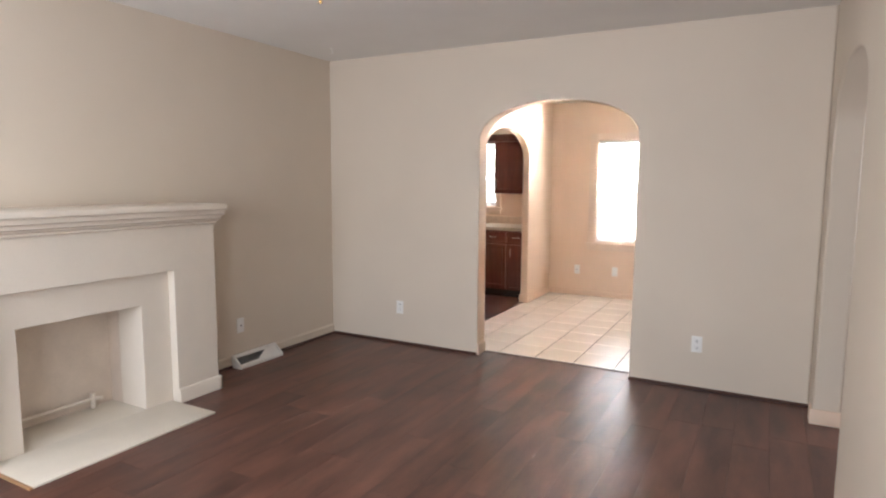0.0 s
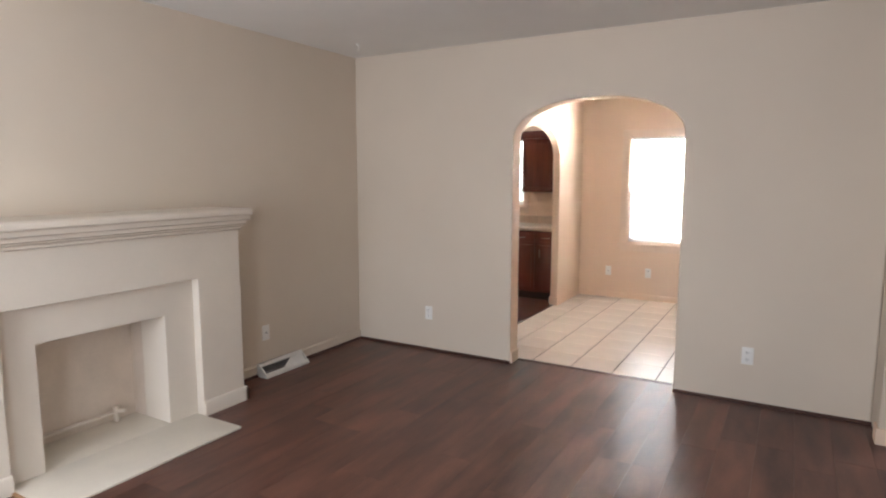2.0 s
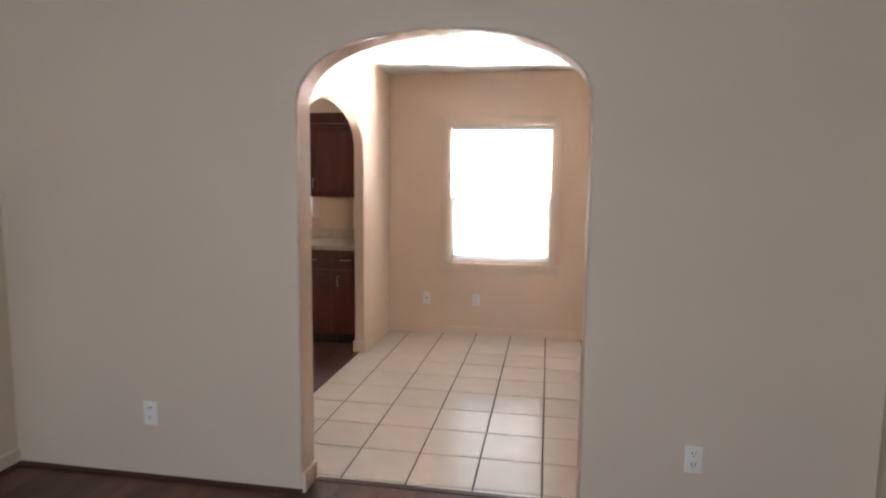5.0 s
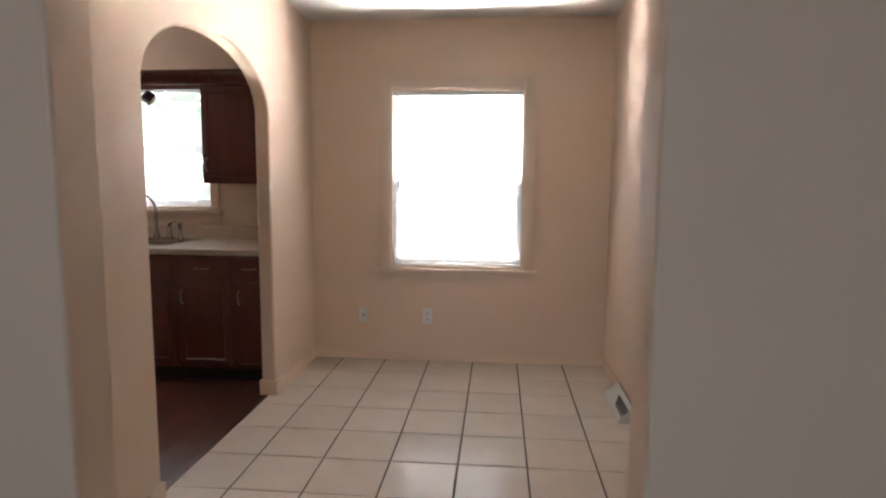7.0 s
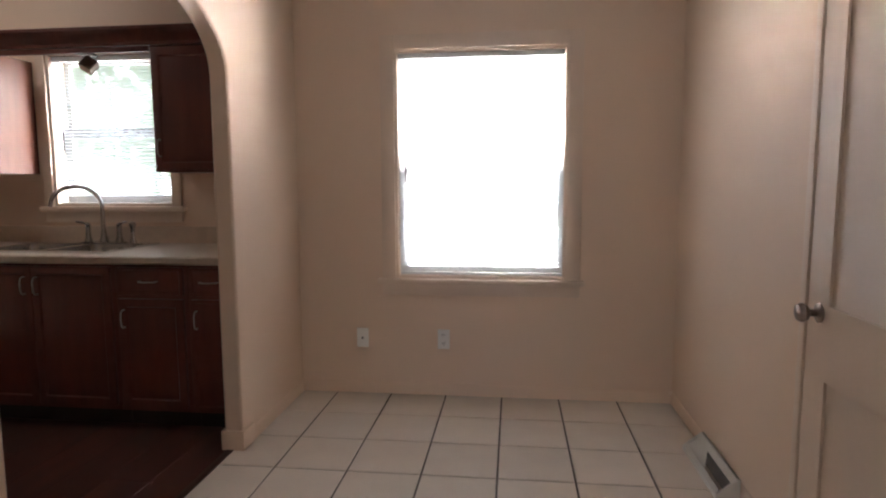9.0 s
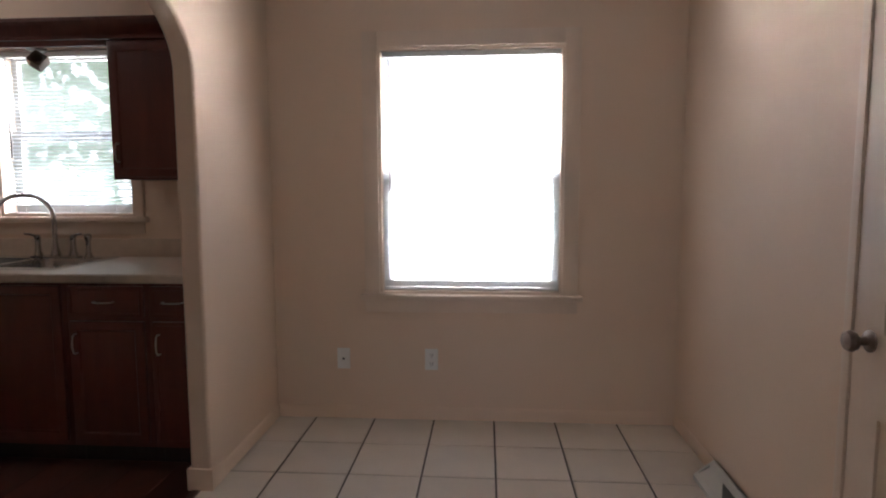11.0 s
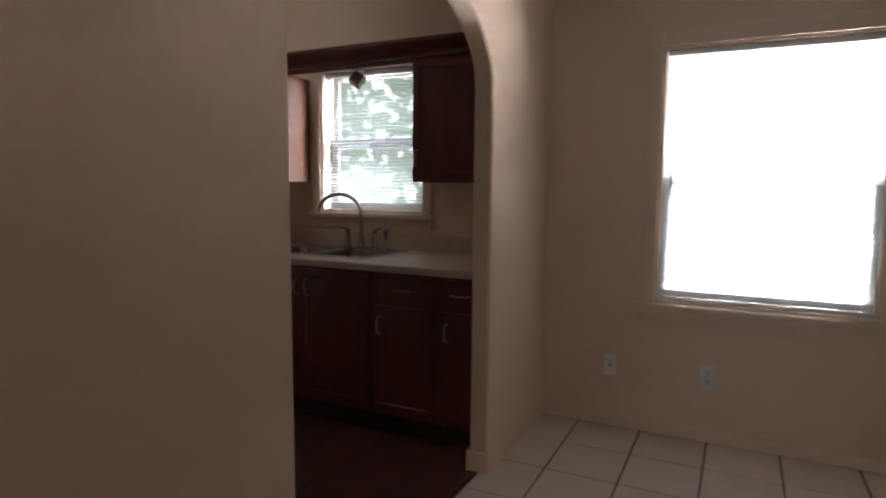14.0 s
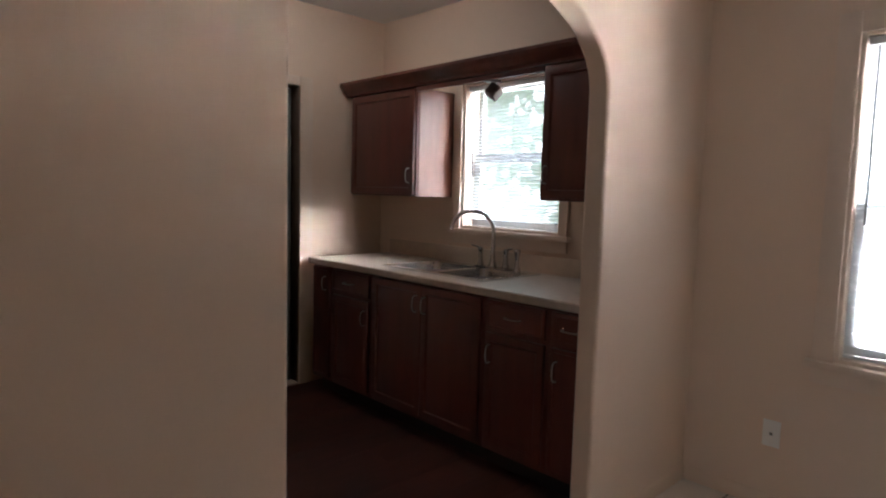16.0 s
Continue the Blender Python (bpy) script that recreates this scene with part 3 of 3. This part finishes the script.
def outlet(at, face, kind_of="duplex"):
    """A wall plate; built facing -y at the origin, then turned."""
    o = thing("wall_outlet", "white plastic duplex outlet plate on the wall" if kind_of == "duplex" else "white plastic jack plate on the wall", "outlet", "wall outlets")
    bm = bm_box((-0.036, -0.006, -0.059), (0.036, 0, 0.059), 0.003)
    part("plate", bm, PLATE, o)
    if kind_of == "duplex":
        for dz in (-0.024, 0.024):
            r = part("receptacle", bm_box((-0.017, -0.0085, dz - 0.015), (0.017, -0.004, dz + 0.015), 0.004), PLATE, o)
            for dx in (-0.007, 0.007):
                part("slot", bm_box((dx - 0.0016, -0.0092, dz - 0.003), (dx + 0.0016, -0.008, dz + 0.008)), SLOT, r, "dark slot")
            part("slot", lathe(bmesh.new(), [(0.0026, 0.0), (0.0026, -0.001)], (0, -0.0083, dz - 0.009), "y", 8), SLOT, r, "dark slot")
    else:
        j = part("jack", bm_box((-0.010, -0.009, -0.010), (0.010, -0.004, 0.010), 0.002), PLATE, o)
        part("slot", bm_box((-0.006, -0.0096, -0.006), (0.006, -0.0086, 0.005)), SLOT, j, "dark jack")
    o.location = at
    o.rotation_euler = (0, 0, radians(face))
    return o


outlet((-1.56, LY1, 0.335), 0)
outlet((0.946, LY1, 0.333), 0)
outlet((-0.342, DY1, 0.34), 0)
outlet((-0.829, DY1, 0.339), 0, "jack")
outlet((LX0, -3.97, 0.32), 90, "jack")

# ---- registers ----


def register(m, label, L, D, Hh, lip, flip=False):
    """A sloping floor-side register: built along +x, against a wall behind it at y = 0, facing -y."""
    r = thing("air_register", label, "vent", "air registers")
    for x0, x1 in ((0, 0.012), (L - 0.012, L)):
        part("end_plate", prism([(0, 0), (-D, 0), (-D, 0.02), (-lip, Hh), (0, Hh)], "x", x0, x1), VENT, r)
    part("back_plate", bm_box((0.012, -0.006, 0), (L - 0.012, 0, Hh)), DUCT, r, "dark duct opening")
    part("top_rail", prism([(0, Hh), (-lip, Hh), (-lip - 0.022, Hh - 0.016), (-lip - 0.01, Hh - 0.018), (0, Hh - 0.012)], "x", 0.012, L - 0.012), VENT, r)
    part("bottom_rail", prism([(-D + 0.02, 0), (-D, 0), (-D, 0.02), (-D + 0.014, 0.038), (-D + 0.02, 0.03)], "x", 0.012, L - 0.012), VENT, r)
    # damper blade, half closed, across one side of the slope
    a, b = Vector((0, -D + 0.012, 0.034)), Vector((0, -lip - 0.016, Hh - 0.018))
    bm = bmesh.new()
    pts = [(L * 0.45, a), (L - 0.02, a), (L - 0.02, b), (L * 0.72, b)]
    if flip:
        pts = [(L - x, p) for x, p in pts][::-1]
    lo = [bm.verts.new((x, p.y + 0.006, p.z)) for x, p in pts]
    hi = [bm.verts.new((x, p.y + 0.010, p.z + 0.004)) for x, p in pts]
    bm.faces.new(lo)
    bm.faces.new(hi[::-1])
    for k in range(4):
        bm.faces.new((lo[k], lo[(k + 1) % 4], hi[(k + 1) % 4], hi[k]))
    part("damper", bm, VENT, r, "white damper blade")
    for k in range(7):
        s = (k + 1) / 8
        p = a.lerp(b, s)
        part("louvre", bm_box((0.012, p.y + 0.012, p.z - 0.0012), (L - 0.012, p.y + 0.030, p.z + 0.0012)), DUCT, r, "thin grey louvre")
    r.matrix_world = m
    return r


register(pose(LX0 + 0.012, -4.08, 0.0, 0, 0, 90), "white steel baseboard register by the fireplace wall", 0.46, 0.105, 0.098, 0.025)
register(pose(DX1 - 0.008, -0.235, 0.0, 0, 0, -90), "white steel baseboard register on the tile floor", 0.47, 0.092, 0.085, 0.012, True)
fr = thing("floor_register", "dark metal floor register with light rim", "vent", at=(1.87, -3.55, 0))
part("rim", bm_box((1.805, -3.76, 0.0), (1.935, -3.34, 0.005), 0.002), VENT, fr, "light metal rim")
for k in range(10):
    part("slat", bm_box((1.817, -3.745 + k * 0.04, 0.004), (1.923, -3.717 + k * 0.04, 0.008)), SLOT, fr, "dark slat")

# ---- ceiling fittings of the living room ----
hook = thing("ceiling_hook", "small white plant hook screwed into the ceiling", "hook", at=(-1.95, -3.25, HIGH))
part("plate", lathe(bmesh.new(), [(0.0, 0), (0.016, 0), (0.016, -0.004), (0.006, -0.010), (0.0, -0.010)], (-1.95, -3.25, HIGH), "z", 14), PLATE, hook)
part("hook_wire", tube(bmesh.new(), [(-1.95 + 0.014 * math.sin(a) * (1 if a > 0 else 0.3), -3.25, HIGH - 0.008 - 0.022 * (1 - math.cos(a * 0.9))) for a in [k * 0.28 for k in range(12)]], 0.004, 8), PLATE, hook)
dhook = thing("ceiling_hook", "small dark metal hook screwed into the ceiling", "hook", at=(-0.13, -0.57, DHIGH))
part("plate", lathe(bmesh.new(), [(0.0, 0), (0.011, 0), (0.011, -0.004), (0.005, -0.008), (0.0, -0.008)], (-0.13, -0.57, DHIGH), "z", 14), BRONZE, dhook)
part("hook_wire", tube(bmesh.new(), [(-0.13 + 0.010 * math.sin(a) * (1 if a > 0 else 0.3), -0.57, DHIGH - 0.007 - 0.014 * (1 - math.cos(a * 0.9))) for a in [k * 0.28 for k in range(12)]], 0.003, 8), BRONZE, dhook)
lamp = thing("ceiling_light", "flush ceiling light with a brass pull chain", "ceiling light", at=(-0.38, -5.27, HIGH))
part("canopy", lathe(bmesh.new(), [(0.0, 0), (0.11, 0), (0.11, -0.012), (0.09, -0.03), (0.03, -0.045), (0.0, -0.047)], (-0.38, -5.27, HIGH), "z", 28), VENT, lamp)
chain = part("pull_chain", tube(bmesh.new(), [(-0.38, -5.27, HIGH - 0.045), (-0.38, -5.27, 2.26)], 0.0022, 6), BRASS, lamp, "brass pull chain")
part("finial", lathe(bmesh.new(), [(0.0, 0.02), (0.004, 0.018), (0.007, 0.0), (0.0085, -0.014), (0.006, -0.024), (0.0, -0.027)], (-0.38, -5.27, 2.247), "z", 12), BRASS, chain, "brass finial")

# ---- kitchen ----
CF = -0.295          # front of the base cabinets
UF = 0.050          # front of the wall cabinets


def panel_front(x0, x1, z0, z1, y, rail=0.052, thick=0.019):
    """A framed door with a raised middle, facing -y."""
    bm = bm_box((x0, y - thick, z0), (x1, y, z1), 0.0025)
    face = min(bm.faces, key=lambda q: (round(q.calc_center_median().y, 4), -q.calc_area()))
    if min(x1 - x0, z1 - z0) > 0.22:
        bmesh.ops.inset_region(bm, faces=[face], thickness=rail, depth=0)
        bmesh.ops.inset_region(bm, faces=[face], thickness=0.008, depth=-0.007)
        bmesh.ops.inset_region(bm, faces=[face], thickness=0.006, depth=0)
        bmesh.ops.inset_region(bm, faces=[face], thickness=0.022, depth=0.005)
    else:
        bmesh.ops.inset_region(bm, faces=[face], thickness=0.018, depth=0)
        bmesh.ops.inset_region(bm, faces=[face], thickness=0.006, depth=-0.004)
    return bm


def pull(x, y, z, upright=True, size=0.088):
    h = size / 2
    line = [(-h, 0), (-h, -0.018), (-h * 0.8, -0.027), (-h * 0.3, -0.032), (h * 0.3, -0.032), (h * 0.8, -0.027), (h, -0.018), (h, 0)]
    return tube(bmesh.new(), [(x, y + v, z + u) if upright else (x + u, y + v, z) for u, v in line], 0.0038, 8)


def base_cabinet(x0, x1, doors, drawer, handles):
    c = thing("base_cabinet", "dark cherry base cabinet with framed door" + ("s" if doors > 1 else "") + (" and drawer" if drawer else "") + " under the counter", "cabinet", "base cabinets", at=((x0 + x1) / 2, 0.03, 0))
    part("body", bm_box((x0 + 0.001, CF + 0.001, 0.10), (x1 - 0.001, DY1 - 0.002, 0.862), 0.002), CHERRY, c)
    part("toe_kick", bm_box((x0 + 0.002, CF + 0.07, 0.0), (x1 - 0.002, CF + 0.085, 0.10)), KICK, c, "black recessed toe kick")
    top = 0.845
    if drawer:
        d = part("drawer_front", panel_front(x0 + 0.018, x1 - 0.018, 0.705, 0.845, CF), CHERRY, c)
        part("handle", pull((x0 + x1) / 2, CF - 0.019, 0.775, False), NICKEL, d, "satin nickel pull")
        top = 0.685
    w = (x1 - x0 - 0.036) / doors
    for k in range(doors):
        a = x0 + 0.018 + k * w
        d = part("door", panel_front(a + 0.002, a + w - 0.002, 0.125, top, CF), CHERRY, c)
        hx = a + (w - 0.035 if handles[k] == "r" else 0.035)
        part("handle", pull(hx, CF - 0.019, top - 0.10), NICKEL, d, "satin nickel pull")
    return c


KL = -3.475         # left end of the base cabinets
base_cabinet(KL, -3.25, 1, False, "r")
base_cabinet(-3.25, -2.83, 1, True, "r")
base_cabinet(-2.83, -1.93, 2, False, "rl")
base_cabinet(-1.93, -1.545, 1, True, "l")
base_cabinet(-1.545, KX1 - 0.002, 1, True, "l")

top = thing("countertop", "speckled beige laminate countertop with low backsplash", "countertop", at=(-2.5, 0.03, 0.862))
SX0, SX1, SY0, SY1 = -2.84, -2.04, -0.215, 0.285
slab = bmesh.new()
for a, b in (((KL - 0.006, CF - 0.035), (SX0 + 0.02, DY1 - 0.02)), ((SX1 - 0.02, CF - 0.035), (KX1 - 0.003, DY1 - 0.02)), ((SX0 + 0.02, CF - 0.035), (SX1 - 0.02, SY0 + 0.02)), ((SX0 + 0.02, SY1 - 0.02), (SX1 - 0.02, DY1 - 0.02))):
    box(slab, (*a, 0.862), (*b, 0.90))
part("worktop", slab, COUNTER, top)
part("nosing", prism([(CF - 0.035, 0.860), (CF - 0.041, 0.866), (CF - 0.041, 0.894), (CF - 0.036, 0.9005), (CF - 0.035, 0.9005)], "x", KL - 0.006, KX1 - 0.003), COUNTER, top)
part("backsplash", bm_box((KL - 0.006, DY1 - 0.02, 0.862), (KX1 - 0.003, DY1 - 0.001, 1.0), 0.003), TAN, top, "tan laminate backsplash")

sink = thing("kitchen_sink", "double-bowl stainless steel drop-in sink", "sink", at=(-2.44, 0.02, 0.9))
rim = bmesh.new()
mid = (SX0 + SX1) / 2 + 0.02
bowls = ((SX0 + 0.035, mid - 0.02), (mid + 0.02, SX1 - 0.035))
by0, by1 = SY0 + 0.035, SY1 - 0.085
for a, b in (((SX0, SY0), (SX1, by0)), ((SX0, by1), (SX1, SY1)), ((SX0, by0), (bowls[0][0], by1)), ((bowls[0][1], by0), (bowls[1][0], by1)), ((bowls[1][1], by0), (SX1, by1))):
    box(rim, (*a, 0.9005), (*b, 0.909))
part("rim", rim, STEEL, sink)
for a, b in bowls:
    bm = bmesh.new()
    loops = []
    for inset, z in ((0.0, 0.9085), (0.004, 0.89), (0.014, 0.76), (0.035, 0.735)):
        r = 0.05
        ring = []
        for cx, cy, a0 in ((b - inset - r, by1 - inset - r, 0), (a + inset + r, by1 - inset - r, 90), (a + inset + r, by0 + inset + r, 180), (b - inset - r, by0 + inset + r, 270)):
            for k in range(5):
                g = radians(a0 + k * 22.5)
                ring.append(bm.verts.new((cx + r * math.cos(g), cy + r * math.sin(g), z)))
        loops.append(ring)
    for p, q in zip(loops, loops[1:]):
        for k in range(len(p)):
            bm.faces.new((p[k], p[(k + 1) % len(p)], q[(k + 1) % len(p)], q[k]))
    bm.faces.new(loops[-1])
    bowl = part("bowl", bm, BOWL, sink, smooth=50)
    part("drain", lathe(bmesh.new(), [(0.0, 0.003), (0.03, 0.003), (0.042, 0.001), (0.042, 0.0)], ((a + b) / 2, (by0 + by1) / 2, 0.7355), "z", 18), CHROME, bowl, "chrome drain")

FYY = 0.24
faucet = thing("kitchen_faucet", "chrome gooseneck faucet with two lever handles and side sprayer", "faucet", at=(-2.365, FYY, 0.907))
bm = bm_box((-2.495, FYY - 0.028, 0.907), (-2.235, FYY + 0.028, 0.917), 0.004)
part("deck_plate", bm, CHROME, faucet)
neck = [(-2.365, FYY, 0.915), (-2.365, FYY, 1.12)]
for k in range(1, 15):
    g = math.pi * k / 15 * 1.05
    neck.append((-2.365 - 0.128 * (1 - math.cos(g)), FYY - 0.10 * (1 - math.cos(g)) / 2, 1.12 + 0.125 * math.sin(g)))
part("spout", tube(bmesh.new(), neck, 0.0115, 14), CHROME, faucet, "chrome gooseneck spout")
part("spout_base", lathe(bmesh.new(), [(0.0, 0), (0.025, 0), (0.025, 0.012), (0.016, 0.04), (0.013, 0.07), (0.0, 0.07)], (-2.365, FYY, 0.916), "z", 18), CHROME, faucet)
for hx, s in ((-2.465, -1), (-2.265, 1)):
    hnd = part("handle", lathe(bmesh.new(), [(0.0, 0), (0.022, 0), (0.022, 0.01), (0.015, 0.03), (0.014, 0.085), (0.016, 0.10), (0.009, 0.112), (0.0, 0.114)], (hx, FYY, 0.916), "z", 16), CHROME, faucet, "chrome lever handle")
    part("lever", tube(bmesh.new(), [(hx, FYY, 1.018), (hx + s * 0.03, FYY - 0.01, 1.032), (hx + s * 0.062, FYY - 0.016, 1.036)], 0.007, 10, 0.0045), CHROME, hnd)
part("sprayer", lathe(bmesh.new(), [(0.0, 0), (0.022, 0), (0.020, 0.012), (0.012, 0.03), (0.012, 0.085), (0.019, 0.11), (0.018, 0.125), (0.0, 0.13)], (-2.18, FYY, 0.907), "z", 16), CHROME, faucet, "chrome side sprayer")


def wall_cabinet(x0, x1, handle, bare_side):
    c = thing("wall_cabinet", "dark cherry wall cabinet with one framed door beside the window", "cabinet", "wall cabinets", at=((x0 + x1) / 2, 0.2, 1.32))
    part("body", bm_box((x0, UF, 1.32), (x1, DY1 - 0.001, 1.995), 0.002), CHERRY, c)
    d = part("door", panel_front(x0 + 0.012, x1 - 0.012, 1.332, 1.982, UF), CHERRY, c)
    hx = x1 - 0.045 if handle == "r" else x0 + 0.045
    part("handle", pull(hx, UF - 0.019, 1.45), NICKEL, d, "satin nickel pull")
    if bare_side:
        # thin side panel; the reflection is painted in as a lighter cherry
        part("side_panel", bm_box((x1, UF + 0.02, 1.322), (x1 + 0.003, DY1 - 0.017, 1.99)), CHERRY_SHEEN, c, "cherry veneer side, lightened for its gloss reflection")
    return c


wall_cabinet(-3.54, -2.86, "r", True)
wall_cabinet(-1.892, KX1 - 0.002, "l", False)
val = thing("window_valance", "dark cherry valance board with crown moulding over the sink", "valance", at=(-2.4, UF, 2.05))
part("board", bm_box((-2.856, UF - 0.012, 1.966), (-1.894, UF + 0.008, 1.995), 0.003), CHERRY, val)
crown = [(UF + 0.02, 1.997), (UF - 0.020, 1.997), (UF - 0.022, 2.013), (UF - 0.034, 2.025), (UF - 0.040, 2.045), (UF - 0.060, 2.063), (UF - 0.068, 2.071), (UF - 0.068, 2.087), (UF + 0.02, 2.087)]
part("crown_moulding", prism(crown, "x", -3.605, KX1 - 0.002), CHERRY, val)
side = [(-3.54 + 0.02, 1.997), (-3.56, 1.997), (-3.562, 2.013), (-3.574, 2.025), (-3.58, 2.045), (-3.597, 2.063), (-3.605, 2.071), (-3.605, 2.087), (-3.54 + 0.02, 2.087)]
part("crown_moulding", prism(side, "y", UF + 0.02, DY1 - 0.002), CHERRY, val)

kitchen_lamp = thing("kitchen_ceiling_light", "lit white glass dome light on the kitchen ceiling", "ceiling light", at=(-2.90, -0.42, HIGH))
part("base_ring", lathe(bmesh.new(), [(0.0, 0.0), (0.165, 0.0), (0.168, -0.012), (0.160, -0.028), (0.150, -0.030)], (-2.90, -0.42, HIGH), "z", 32), VENT, kitchen_lamp, "white metal ring", smooth=50)
part("dome", lathe(bmesh.new(), [(0.152, -0.026), (0.156, -0.050), (0.147, -0.080), (0.122, -0.108), (0.085, -0.128), (0.040, -0.139), (0.0, -0.142)], (-2.90, -0.42, HIGH), "z", 32), LIT_GLASS, kitchen_lamp, "glowing opal glass dome", smooth=50)
spot = thing("spot_light", "dark bronze adjustable spotlight hanging below the valance", "spotlight", at=(-2.33, 0.16, 1.99))
part("bracket", bm_box((-2.36, 0.062, 1.975), (-2.30, 0.19, 1.991), 0.002), BRONZE, spot)
part("stem", tube(bmesh.new(), [(-2.33, 0.16, 1.98), (-2.33, 0.16, 1.945)], 0.006, 8), BRONZE, spot)
hb = bmesh.new()
box(hb, (-0.036, -0.036, -0.032), (0.036, 0.036, 0.032), 0.006)
lathe(hb, [(0.031, 0.0), (0.031, 0.004), (0.026, 0.004), (0.024, -0.002), (0.0, -0.002)], (0, 0, 0.032), "z", 18)
bmesh.ops.transform(hb, matrix=pose(-2.33, 0.16, 1.925, 62, 32, 12), verts=hb.verts)
part("lamp_head", hb, BRONZE, spot, "dark bronze lamp head")

# ---- floor pieces ----


def piece_mesh(name, w, l, h, ease, mat):
    bm = bm_box((-w / 2, -l / 2, -h), (w / 2, l / 2, 0))
    topf = max(bm.faces, key=lambda q: q.calc_center_median().z)
    bmesh.ops.inset_region(bm, faces=[topf], thickness=ease, depth=0)
    for v in bm.verts:
        if v.co.z > -1e-5 and (abs(abs(v.co.x) - w / 2) < 1e-6 or abs(abs(v.co.y) - l / 2) < 1e-6):
            v.co.z = -ease
    return mesh_of(name, bm, mat)


def lay_boards(parent, x0, x1, y0, y1, width, mat, lengths=(1.22,)):
    n = max(1, round((x1 - x0) / width))
    w = (x1 - x0) / n
    cache = {}
    for i in range(n):
        y = y0 - random.choice((0.0, 0.41, 0.81, 0.2, 0.6, 1.0))
        while y < y1 - 1e-3:
            a, b = max(y, y0), min(y + 1.22, y1)
            if b - a > 0.02:
                key = round(b - a, 3)
                if key not in cache:
                    cache[key] = piece_mesh("plank", w - 0.0006, key - 0.0006, 0.009, 0.0007, mat)
                ob = new("plank", cache[key])
                ob.parent = parent
                ob.location = (x0 + (i + 0.5) * w, (a + b) / 2, random.uniform(-0.0002, 0.0))
            y += 1.22


lay_boards(floor_living, LX0, LX1 + 0.15, LY0, DY0, 0.19, FLOOR)
lay_boards(floor_hall, LX1 + 0.15, 2.95, -5.4, 0.3, 0.19, FLOOR)
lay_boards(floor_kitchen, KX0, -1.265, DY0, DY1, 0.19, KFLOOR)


def lay_tiles(parent, x0, x1, y0, y1):
    gap = 0.008
    xs = [x0] + [k * TILE for k in range(-3, 4) if x0 + 0.02 < k * TILE < x1 - 0.02] + [x1]
    ys = [y0] + [k * TILE + TILE_Y for k in range(-9, 2) if y0 + 0.005 < k * TILE + TILE_Y < y1 - 0.005] + [y1]
    cache = {}
    for a, b in zip(xs, xs[1:]):
        for c, d in zip(ys, ys[1:]):
            key = (round(b - a - gap, 3), round(d - c - gap, 3))
            if min(key) < 0.008:
                continue
            if key not in cache:
                cache[key] = piece_mesh("tile", key[0], key[1], 0.009, 0.003, TILES)
            ob = new("tile", cache[key])
            ob.parent = parent
            ob.location = ((a + b) / 2, (c + d) / 2, random.uniform(-0.0005, 0.0005))
            ob.rotation_euler = (random.uniform(-0.0015, 0.0015), random.uniform(-0.0015, 0.0015), 0)


lay_tiles(floor_dining, -1.262, DX1, DY0, DY1)
